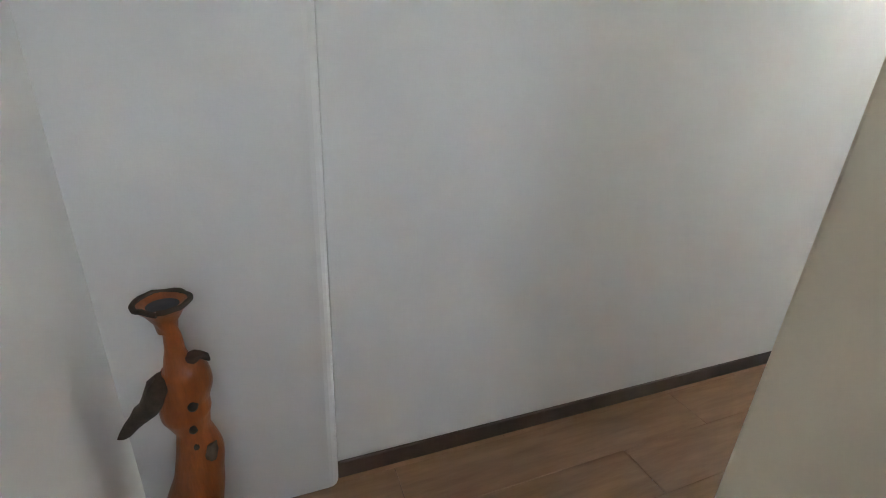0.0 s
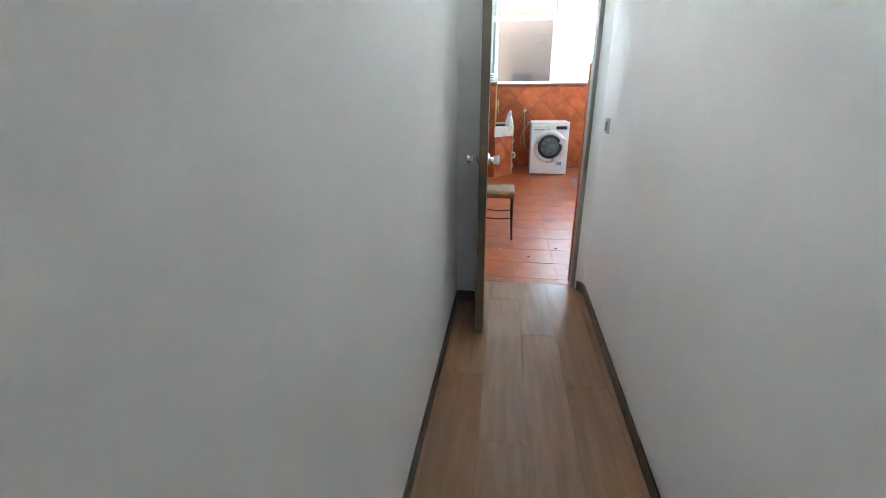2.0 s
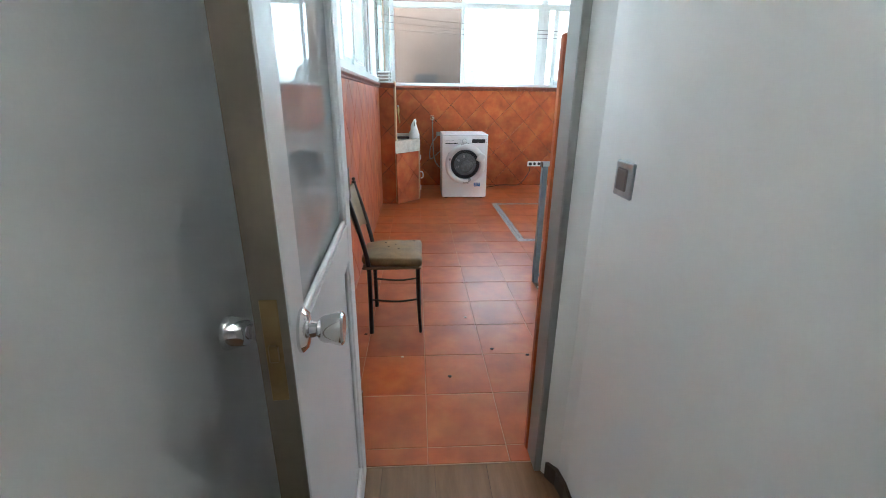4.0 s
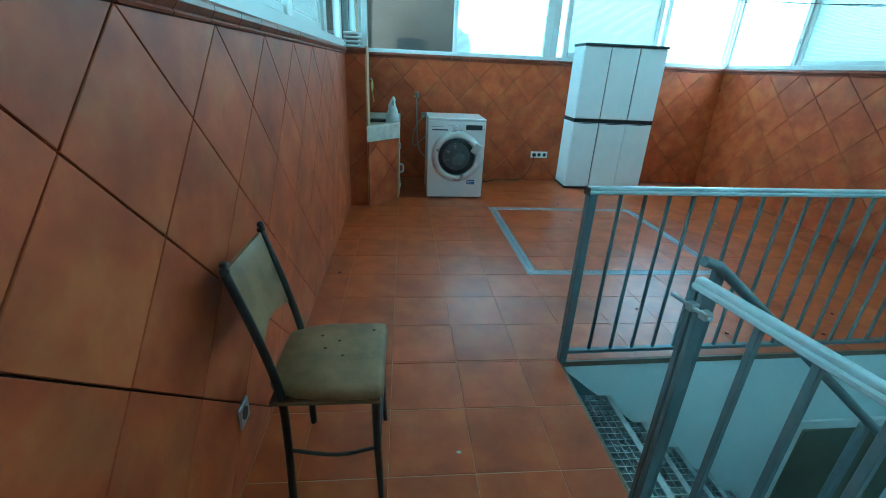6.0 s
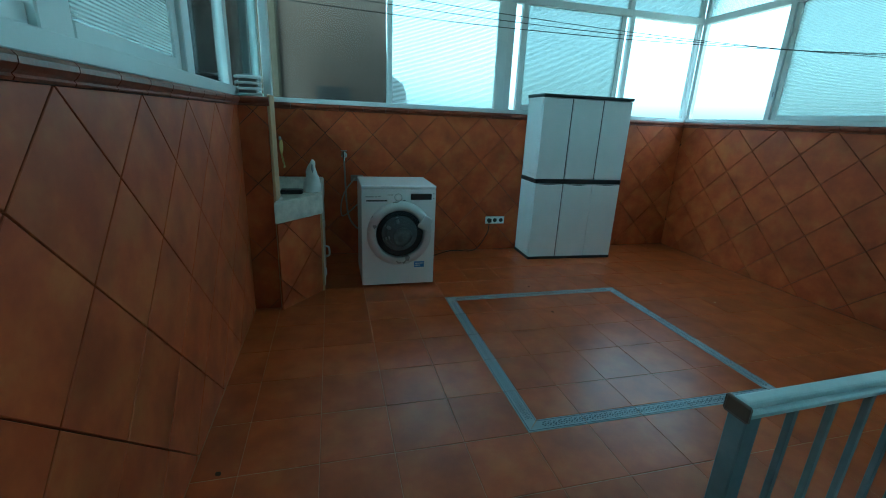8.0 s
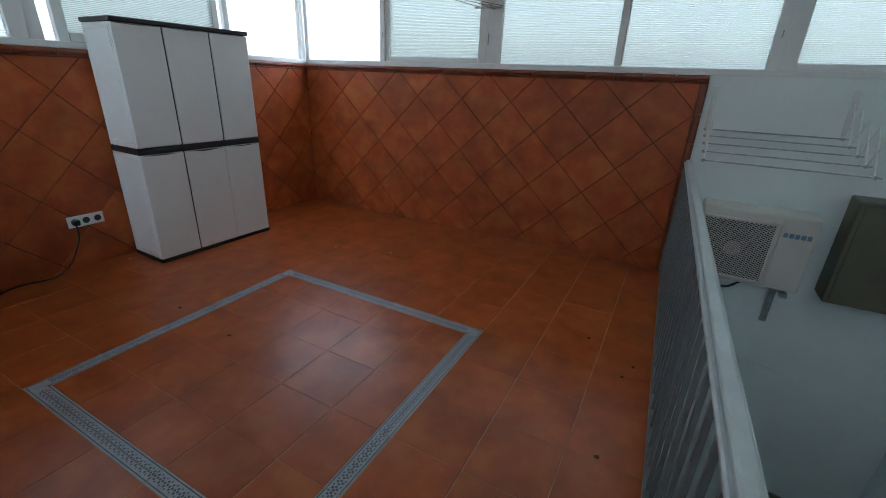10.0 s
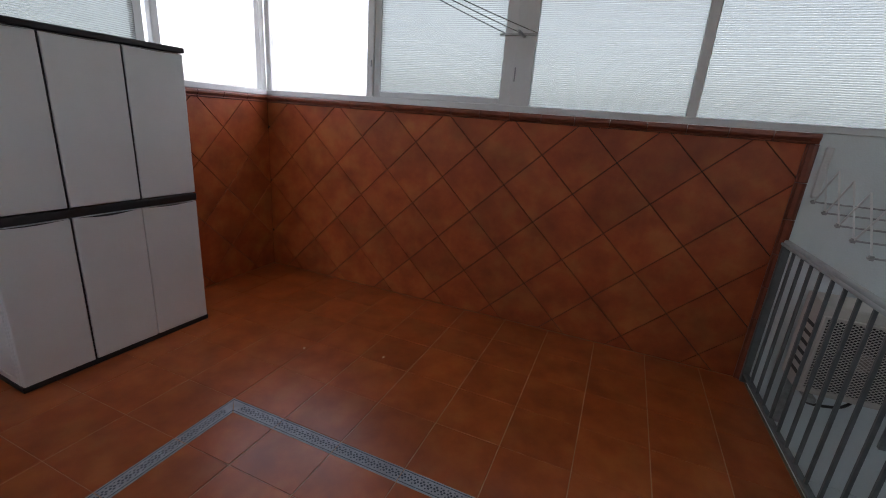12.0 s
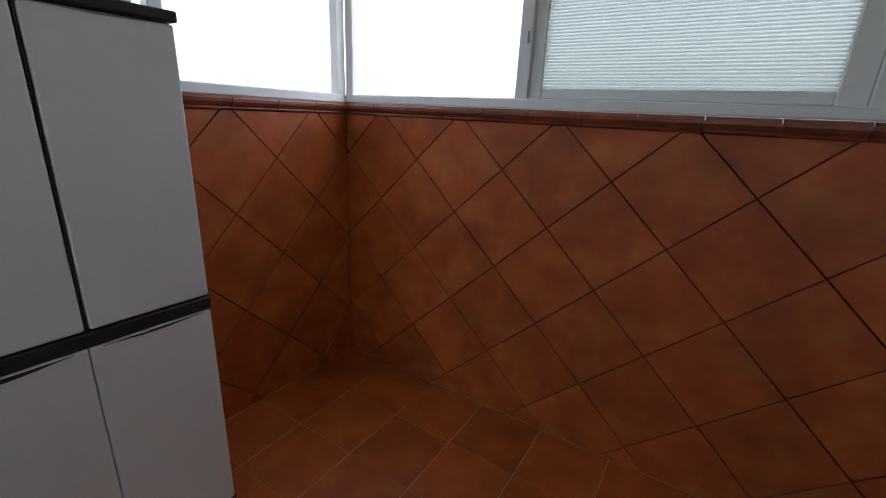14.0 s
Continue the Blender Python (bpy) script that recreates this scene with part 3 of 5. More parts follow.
bars_v(we, XE, "x", [(9.30, 9.35, 0), (8.31, 8.38, 0), (7.22, 7.30, 0.0), (6.24, 6.295, 0), (5.26, 5.34, 0), (4.2, 4.28, 0)], TOPZ + 0.06, ROOF - 0.04)
for a, b in ((7.39, 8.30), (6.29, 7.195), (5.365, 6.245), (4.275, 5.215)):
    pane(we, XE, "x", a, b, SILL + 0.03, TOPZ + 0.005, FROST, 0.024)
for a, b in ((7.395, 8.295), (4.28, 5.21)):
    bar_h(we, XE, "x", a, b, SILL + 0.036, SILL + 0.075, 0.03, 0.02, "sash_rail")
for a, b in ((8.37, 9.305), (7.29, 8.32), (6.29, 7.23), (5.33, 6.245), (4.27, 5.27)):
    pane(we, XE, "x", a, b, TOPZ + 0.06, ROOF - 0.045, RIBBED, 0.03)
for y, z in ((8.36, 1.72), (7.30, 1.70), (7.30, 1.66), (5.33, 1.70)):
    part("latch", box(XE - 0.006, XE + 0.001, y - 0.004, y + 0.004, z - 0.022, z + 0.022, 0.0015), STEELD, we)

ww = thing("window_3", "white aluminium sliding windows over the tiled west wall", "window", kind="structure")
PW = XW - 0.02
bar_h(ww, PW, "x", YS, YN, SILL - 0.006, SILL + 0.05, -0.08, 0.016, "window_sill")
bar_h(ww, PW, "x", YS, YN, TOPZ, TOPZ + 0.065, -0.07, 0.0)
bar_h(ww, PW, "x", YS, YN, ROOF - 0.05, ROOF, -0.07, 0.0)
bars_v(ww, PW, "x", [(4.0, 4.08, 0), (4.9, 4.97, 0), (5.72, 5.78, 0), (6.22, 6.32, 0), (6.32, 6.40, -0.02), (7.15, 7.22, -0.02), (7.22, 7.33, 0), (8.03, 8.12, 0), (9.26, 9.35, 0)], SILL + 0.04, ROOF - 0.04, -0.05)
for a, b, mat in ((4.08, 4.9, RIBBED), (4.97, 5.72, RIBBED), (5.78, 6.22, RIBBED), (6.40, 7.15, FROST), (7.33, 8.03, GLASS), (8.12, 9.26, GLASS)):
    pane(ww, PW, "x", a, b, SILL + 0.04, TOPZ + 0.005, mat, -0.03)
    pane(ww, PW, "x", a, b, TOPZ + 0.06, ROOF - 0.045, mat, -0.03)
for a, b in ((5.78, 6.22), (6.40, 7.15)):
    bar_h(ww, PW, "x", a, b, SILL + 0.045, SILL + 0.10, -0.03, -0.018, "sash_rail")


# ---- outside ----
def neighbour():
    """The neighbour's wall with its rounded shoulder, close outside."""
    bm = bmesh.new()
    prof = [(-40, -3), (1.06, -3), (1.06, 1.45), (1.045, 1.53), (1.03, 1.64), (1.0, 1.735), (0.94, 1.765), (0.88, 1.81), (0.81, 1.86), (0.80, 2.3), (0.79, 5.0), (-40, 5.0)]
    lo = [bm.verts.new((x, 10.2, z)) for x, z in prof]
    hi = [bm.verts.new((x, 12.6, z)) for x, z in prof]
    n = len(prof)
    bm.faces.new(lo)
    bm.faces.new(hi[::-1])
    for k in range(n):
        bm.faces.new((lo[k], hi[k], hi[(k + 1) % n], lo[(k + 1) % n]))
    bmesh.ops.recalc_face_normals(bm, faces=bm.faces)
    house = thing("neighbour_house", "brownish rendered neighbouring house wall close outside the window", "house")
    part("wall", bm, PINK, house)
    # pilaster and shutter tones are darkened along with the shaded wall
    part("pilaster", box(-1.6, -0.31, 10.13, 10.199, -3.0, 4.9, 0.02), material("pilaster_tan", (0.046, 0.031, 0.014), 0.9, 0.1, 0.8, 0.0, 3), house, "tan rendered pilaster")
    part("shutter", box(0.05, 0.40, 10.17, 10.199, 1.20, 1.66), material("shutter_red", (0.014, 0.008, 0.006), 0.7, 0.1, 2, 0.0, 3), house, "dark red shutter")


neighbour()


# ---- stairwell things ----
def railing():
    a, b = Vector((0.94, 5.575, 0)), Vector((XE, 5.665, 0))
    d = (b - a)
    length = d.length
    r = thing("stair_railing", "grey painted metal railing with upright bars along the stairwell", "railing", a, math.degrees(math.atan2(d.y, d.x)))
    bm = box(-0.022, length - 0.003, -0.026, 0.026, 0.858, 0.874, 0.004)
    box(-0.022, length - 0.003, -0.016, 0.016, 0.870, 0.889, 0.008, bm=bm, seg=3)
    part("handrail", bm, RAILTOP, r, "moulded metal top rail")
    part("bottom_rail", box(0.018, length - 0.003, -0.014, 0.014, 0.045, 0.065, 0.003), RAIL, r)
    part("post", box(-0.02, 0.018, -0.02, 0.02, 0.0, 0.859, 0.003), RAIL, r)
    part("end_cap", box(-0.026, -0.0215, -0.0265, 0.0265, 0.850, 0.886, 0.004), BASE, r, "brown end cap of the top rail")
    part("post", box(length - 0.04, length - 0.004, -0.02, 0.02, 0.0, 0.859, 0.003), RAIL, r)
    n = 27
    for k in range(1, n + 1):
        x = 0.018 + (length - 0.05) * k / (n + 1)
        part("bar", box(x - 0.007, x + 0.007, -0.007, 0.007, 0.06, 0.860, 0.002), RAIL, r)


railing()


def gate():
    """The small gate at the head of the stairs, with its bolt."""
    a, b = Vector((0.842, 4.708, 0)), Vector((0.942, 4.06, 0))
    d = b - a
    length = d.length
    g = thing("stair_gate", "grey painted metal gate with a sliding bolt at the stair head", "gate", a, math.degrees(math.atan2(d.y, d.x)))
    bm = box(-0.022, length, -0.018, 0.018, 0.866, 0.882, 0.004)
    box(-0.022, length, -0.011, 0.011, 0.878, 0.895, 0.006, bm=bm, seg=3)
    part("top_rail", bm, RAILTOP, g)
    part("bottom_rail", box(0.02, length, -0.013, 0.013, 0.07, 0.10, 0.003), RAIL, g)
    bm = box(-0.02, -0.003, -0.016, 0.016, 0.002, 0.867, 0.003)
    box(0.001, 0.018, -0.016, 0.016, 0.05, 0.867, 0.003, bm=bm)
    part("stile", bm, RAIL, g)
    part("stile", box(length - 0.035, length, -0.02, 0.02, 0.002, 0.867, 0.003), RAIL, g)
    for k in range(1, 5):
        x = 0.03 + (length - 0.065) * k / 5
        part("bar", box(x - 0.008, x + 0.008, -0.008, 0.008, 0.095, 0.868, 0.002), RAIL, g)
    bolt = part("bolt", tube([(-0.05, -0.034, 0.835), (0.07, -0.034, 0.835)], 0.005, 10), STEEL, g, "galvanised sliding bolt", True)
    bm = box(0.0, 0.022, -0.042, -0.02, 0.825, 0.845, 0.002)
    box(0.04, 0.062, -0.042, -0.02, 0.825, 0.845, 0.002, bm=bm)
    part("bolt_guide", bm, STEEL, g)


gate()


def stair():
    s = thing("metal_staircase", "grey metal staircase with open grating treads going down", "staircase")
    rise, going, y0, y1 = 0.19, 0.235, 4.90, 5.53
    n = 12
    for k in range(n):
        z = -rise * (k + 1)
        x0 = HOLE_X + 0.01 + going * k
        t = part("tread", box(x0 + going + 0.005, x0 + going + 0.035, y0, y1, z - 0.035, z, 0.003), STEEL, s, "grating tread with perforated nosing")
        bm = bmesh.new()
        box(x0, x0 + 0.006, y0, y1, z - 0.03, z, bm=bm)
        for j in range(1, 7):
            x = x0 + (going + 0.005) * j / 7
            box(x - 0.0015, x + 0.0015, y0, y1, z - 0.025, z, bm=bm)
        m = 18
        for j in range(m + 1):
            y = y0 + (y1 - y0) * j / m
            box(x0, x0 + going + 0.01, y - 0.002, y + 0.002, z - 0.025, z - 0.001, bm=bm)
        part("grating", bm, STEEL, t)
    for y in (y0 - 0.012, y1 + 0.012):
        bm = bmesh.new()
        x_end = HOLE_X + going * n + 0.1
        z_end = -0.03 - (x_end - HOLE_X) * rise / going
        pts = [(HOLE_X + 0.004, -0.03), (HOLE_X + 0.004, -0.25), (x_end, z_end - 0.22), (x_end, z_end)]
        lo = [bm.verts.new((x, y - 0.005, z)) for x, z in pts]
        hi = [bm.verts.new((x, y + 0.005, z)) for x, z in pts]
        bm.faces.new(lo)
        bm.faces.new(hi[::-1])
        for k in range(4):
            bm.faces.new((lo[k], hi[k], hi[(k + 1) % 4], lo[(k + 1) % 4]))
        bmesh.ops.recalc_face_normals(bm, faces=bm.faces)
        part("stringer", bm, RAIL, s, "painted flat stringer")
    slope = rise / going
    hr = [(0.955, 4.87, 0.868), (1.0, 4.87, 0.855), (1.4, 4.87, 0.86 - 0.4 * slope), (3.3, 4.87, 0.86 - 2.3 * slope)]
    part("handrail", tube(hr, 0.015, 14), RAIL, s, "round sloping handrail", True)
    for x in (1.02, 1.75, 2.5, 3.2):
        zt = 0.86 - (x - 1.0) * slope
        part("post", box(x - 0.015, x + 0.015, 4.873, 4.897, -0.15 - (x - HOLE_X) * slope, zt - 0.01, 0.003), RAIL, s)


stair()

# dark doorway at the foot of the stairs
structure("lower_door_frame", box(2.44, 3.36, HOLE_Y + 0.038, HOLE_Y + 0.065, DEEP, -0.49, 0.004), ALU, "white frame of the lower door", "door frame")
structure("lower_door", box(2.5, 3.3, HOLE_Y + 0.03, HOLE_Y + 0.060, DEEP, -0.55, 0.004), OLIVE, "dark olive door at the foot of the stairwell", "door")


def outdoor_unit():
    u = thing("outdoor_unit", "cream air conditioner outdoor unit with a round fan grille", "air conditioner", (XE - 0.03, 5.19, 0.14), -90)
    # local x runs along the wall (south), local -y faces the room
    w, h, d = 0.64, 0.50, 0.24
    part("casing", box(-w / 2, w / 2, -d, 0, 0.0, h, 0.012, seg=2), ACM, u)
    part("fan_recess", box(-0.302, 0.102, -d - 0.003, -d + 0.002, 0.035, 0.435, 0.001), DARK, u, "dark fan opening")
    part("fan_hub", lathe([(0.05, -0.004), (0.045, -0.010), (0.004, -0.012)], 20, "Y", (-0.10, -d, 0.235)), RUBBER, u, "grey fan hub", True)
    bm = bmesh.new()
    c, slope = 0.20, 0.62
    for lean, depth in ((1, 0.010), (-1, 0.014)):
        for k in range(-20, 21):
            off = k * 0.0158
            xs = [-c, c] + [(e - off) / (lean * slope) for e in (-c, c)]
            ends = sorted(x for x in xs if abs(x) <= c + 1e-6 and abs(off + lean * slope * x) <= c + 1e-6)
            if len(ends) > 1 and ends[-1] - ends[0] > 0.01:
                tube([(x - 0.10, -d - depth, 0.235 + off + lean * slope * x) for x in (ends[0], ends[-1])], 0.0021, 5, bm)
    part("grille", bm, ACM, u, "crossed wire grille")
    bm = bmesh.new()
    for x0, x1, z0, z1 in ((-0.312, -0.296, 0.025, 0.445), (0.096, 0.112, 0.025, 0.445), (-0.300, 0.100, 0.025, 0.041), (-0.300, 0.100, 0.429, 0.445)):
        box(x0, x1, -d - 0.018, -d + 0.004, z0, z1, 0.006, bm=bm, seg=2)
    part("grille_frame", bm, ACM, u, "rounded square grille frame", True)
    part("side_panel", box(0.125, 0.31, -d - 0.006, -d, 0.03, h - 0.03, 0.004), ACM, u)
    bm = bmesh.new()
    for k in range(6):
        box(-w / 2 - 0.002, -w / 2 + 0.002, -0.20, -0.06, 0.08 + k * 0.055, 0.10 + k * 0.055, bm=bm)
    part("side_slots", bm, DARK, u)
    bm = bmesh.new()
    for k in range(5):
        x = 0.145 + k * 0.031
        box(x, x + 0.022, -d - 0.009, -d - 0.005, h - 0.135, h - 0.105, 0.002, bm=bm)
    part("emblem", bm, material("emblem_blue", (0.10, 0.25, 0.38), 0.4, 0.05), u, "small blue-grey maker's mark")
    for x in (-0.25, 0.25):
        bm = box(x - 0.02, x + 0.02, -d - 0.03, 0.03, -0.035, -0.005, 0.003)
        box(x - 0.02, x + 0.02, 0.005, 0.03, -0.35, -0.005, 0.003, bm=bm)
        part("bracket", bm, STEEL, u)
        part("foot", lathe([(0.016, -0.006), (0.016, 0.006)], 12, "Z", (x, -d + 0.03, -0.002)), DARK, u)
    part("pipe", tube(curve_points([(-0.26, -0.2, -0.02), (-0.22, -0.18, -0.08), (-0.05, -0.10, -0.10), (0.05, -0.02, -0.06)]), 0.008, 8), DARK, u, "black drain hose", True)


outdoor_unit()


def wall_airer():
    w = thing("wall_airer", "folding wall-mounted clothes airer of thin white rods", "clothes airer", (XE, 5.24, 1.26))
    for s in (1, -1):
        y = s * 0.37
        part("wall_bracket", box(-0.014, 0, y - 0.018, y + 0.018, -0.13, 0.13, 0.004), ALU, w)
        bm = bmesh.new()
        for k in range(4):
            x0, x1 = -0.02 - k * 0.175, -0.02 - (k + 1) * 0.175
            tube([(x0, y, -0.15 - 0.030 * k), (x1, y, 0.055 - 0.030 * (k + 1))], 0.0042, 6, bm)
            tube([(x0, y, 0.055 - 0.030 * k), (x1, y, -0.15 - 0.030 * (k + 1))], 0.0042, 6, bm)
        part("scissor_arm", bm, ALU, w)
    for k in range(5):
        x = -0.02 - k * 0.175
        z = -0.15 - 0.030 * k
        part("rod", tube([(x, -0.40, z), (x, 0.385, z)], 0.0045, 8), STEEL, w, "", True)
        for s in (1, -1):
            part("clip", box(x - 0.008, x + 0.008, s * 0.372 - 0.008, s * 0.372 + 0.008, z - 0.010, z + 0.010, 0.002), STEEL, w)


wall_airer()
# an olive panel; the box behind it is added to reach the wall
olive_box = thing("boxed_panel", "dark olive panel with an added box reaching the stairwell wall", "cabinet", (XE, 4.37, 0.10))
part("body", box(-0.205, 0, -0.35, 0.35, 0.0, 0.68, 0.012, seg=2), OLIVE, olive_box)
part("front_panel", box(-0.212, -0.203, -0.325, 0.325, 0.025, 0.655, 0.004), OLIVE, olive_box)
part("rim", box(-0.215, -0.195, -0.352, 0.352, 0.668, 0.684, 0.004), RAIL, olive_box, "grey top edge")

# cable along the stairwell wall
part("wall_cable", tube(curve_points([(XE - 0.006, 5.65, -0.52), (XE - 0.006, 5.0, -0.56), (XE - 0.006, 4.7, -0.62)]), 0.005, 6), PLASTER_W, None, "", True)
tagged(bpy.data.objects["wall_cable"], "thin white cable along the stairwell wall", "cable")


# ---- clotheslines ----
hook = thing("line_bracket", "small metal bracket that holds the clotheslines", "bracket", (XE, 7.265, 1.90))
part("arm", box(-0.16, 0.0, -0.008, 0.008, -0.008, 0.008, 0.002), STEEL, hook)
part("crossbar", box(-0.075, -0.06, -0.09, 0.14, -0.008, 0.006, 0.002), STEEL, hook)
for k in range(3):
    a = Vector((XE - 0.07, 7.17 + 0.10 * k, 1.905))
    b = Vector((XW + 0.03, 8.06 + 0.02 * k, 2.02 + 0.075 * k))
    pts = [a.lerp(b, i / 24) - Vector((0, 0, 0.07 * 4 * (i / 24) * (1 - i / 24))) for i in range(25)]
    tagged(part("clothesline", tube(pts, 0.0022, 6), DARK, None, "", True), "thin dark clothesline strung across the terrace", "clothesline", "clotheslines")


# ---- chair ----
def chair():
    c = thing("old_chair", "old dining chair with worn olive vinyl seat and dark metal frame", "chair")
    # the seat faces east
    s = box(-0.245, 0.095, 4.875, 5.235, 0.405, 0.455, 0.022, seg=3)
    bmesh.ops.subdivide_edges(s, edges=[e for e in s.edges if e.calc_length() > 0.2], cuts=4, use_grid_fill=True)
    for v in s.verts:
        u, w = (v.co.x + 0.075) / 0.17, (v.co.y - 5.055) / 0.18
        if v.co.z > 0.43:
            v.co.z += 0.012 * max(0, 1 - u * u) * max(0, 1 - w * w)
        if u < 0:
            v.co.y = 5.055 + (v.co.y - 5.055) * (1 - 0.30 * u * u)
        v.co += 0.002 * noise.noise_vector(v.co * 12)
    part("seat", s, VINYL, c, "worn olive vinyl seat pad", True)
    part("seat_rim", box(-0.235, 0.088, 4.882, 5.228, 0.392, 0.407, 0.004), material("seat_wood", (0.12, 0.07, 0.03), 0.5, 0.2), c, "brown seat edge")
    for y in (4.90, 5.20):
        back = [(-0.20, y - 0.02 * (1 if y < 5 else -1), 0.0), (-0.20, y, 0.25), (-0.205, y, 0.43), (-0.245, y, 0.62), (-0.300, y, 0.812)]
        part("back_leg", tube(curve_points(back, 5), 0.0125, 12), TUBE, c, "dark metal tube", True)
        f = lathe([(0.004, 0), (0.013, 0.004), (0.013, 0.016), (0.006, 0.02), (0.012, 0.027), (0.009, 0.036), (0.003, 0.039)], 12, "Z", (-0.300, y, 0.809))
        part("finial", f, TUBE, c, "", True)
        part("front_leg", tube([(0.07, y, 0.40), (0.072, y, 0.2), (0.082, y - 0.02 * (1 if y < 5 else -1), 0.0)], [0.0135, 0.012, 0.009], 12), TUBE, c, "", True)
        ring = [(0.078, y, 0.205), (-0.05, y - 0.02, 0.20), (-0.21, y, 0.205)]
        part("stretcher", tube(curve_points(ring, 5), 0.006, 8), TUBE, c, "", True)
    part("stretcher", tube([(0.077, 4.90, 0.22), (0.077, 5.20, 0.22)], 0.006, 8), TUBE, c, "", True)
    # padded backrest between the uprights
    bm = bmesh.new()
    cols, rowz = 8, 8
    grid = [[None] * (cols + 1) for _ in range(rowz + 1)]
    faces = []
    for side in (1, -1):
        g = []
        for i in range(rowz + 1):
            z = 0.565 + (0.818 - 0.565) * i / rowz
            x0 = -0.205 - (z - 0.43) * 0.25
            line = []
            for j in range(cols + 1):
                t = j / cols
                y = 4.905 + 0.29 * t
                edge = min(1, 4 * min(t, 1 - t), 4 * min(i, rowz - i) / rowz + 0.15)
                zz = z - (0.02 if i == rowz else 0.0) * math.sin(math.pi * t)
                if i == 0:
                    zz += 0.03 * math.sin(math.pi * t)
                line.append(bm.verts.new((x0 - 0.02 * math.sin(math.pi * t) + side * (0.004 + 0.012 * edge), y, zz)))
            g.append(line)
        for i in range(rowz):
            for j in range(cols):
                bm.faces.new((g[i][j], g[i][j + 1], g[i + 1][j + 1], g[i + 1][j]))
        faces.append(g)
    f, k = faces
    loop = [(0, j) for j in range(cols + 1)] + [(i, cols) for i in range(1, rowz + 1)] + [(rowz, j) for j in range(cols - 1, -1, -1)] + [(i, 0) for i in range(rowz - 1, 0, -1)]
    for a, b in zip(loop, loop[1:] + loop[:1]):
        bm.faces.new((f[a[0]][a[1]], f[b[0]][b[1]], k[b[0]][b[1]], k[a[0]][a[1]]))
    bmesh.ops.recalc_face_normals(bm, faces=bm.faces)
    part("backrest", bm, VINYL, c, "worn olive vinyl back pad", True)


chair()


# ---- sockets ----
def socket(name, at, rz, count, label):
    s = thing(name, label, "socket", at, rz)
    w = 0.07 * count
    part("plate", box(-w / 2 - 0.005, w / 2 + 0.005, -0.010, 0, -0.04, 0.04, 0.004), ENAMEL if count > 1 else STEEL, s)
    for k in range(count):
        x = -w / 2 + 0.07 * (k + 0.5)
        part("socket_well", lathe([(0.022, 0.003), (0.022, -0.001)], 18, "Y", (x, -0.0105, 0)), DARK, s, "dark socket hole")


socket("wall_socket", (1.90, YN, 0.335), 0, 3, "triple white power socket on the tiled wall")
socket("wall_socket", (XW, 5.02, 0.245), 90, 1, "single steel power socket on the tiled wall")


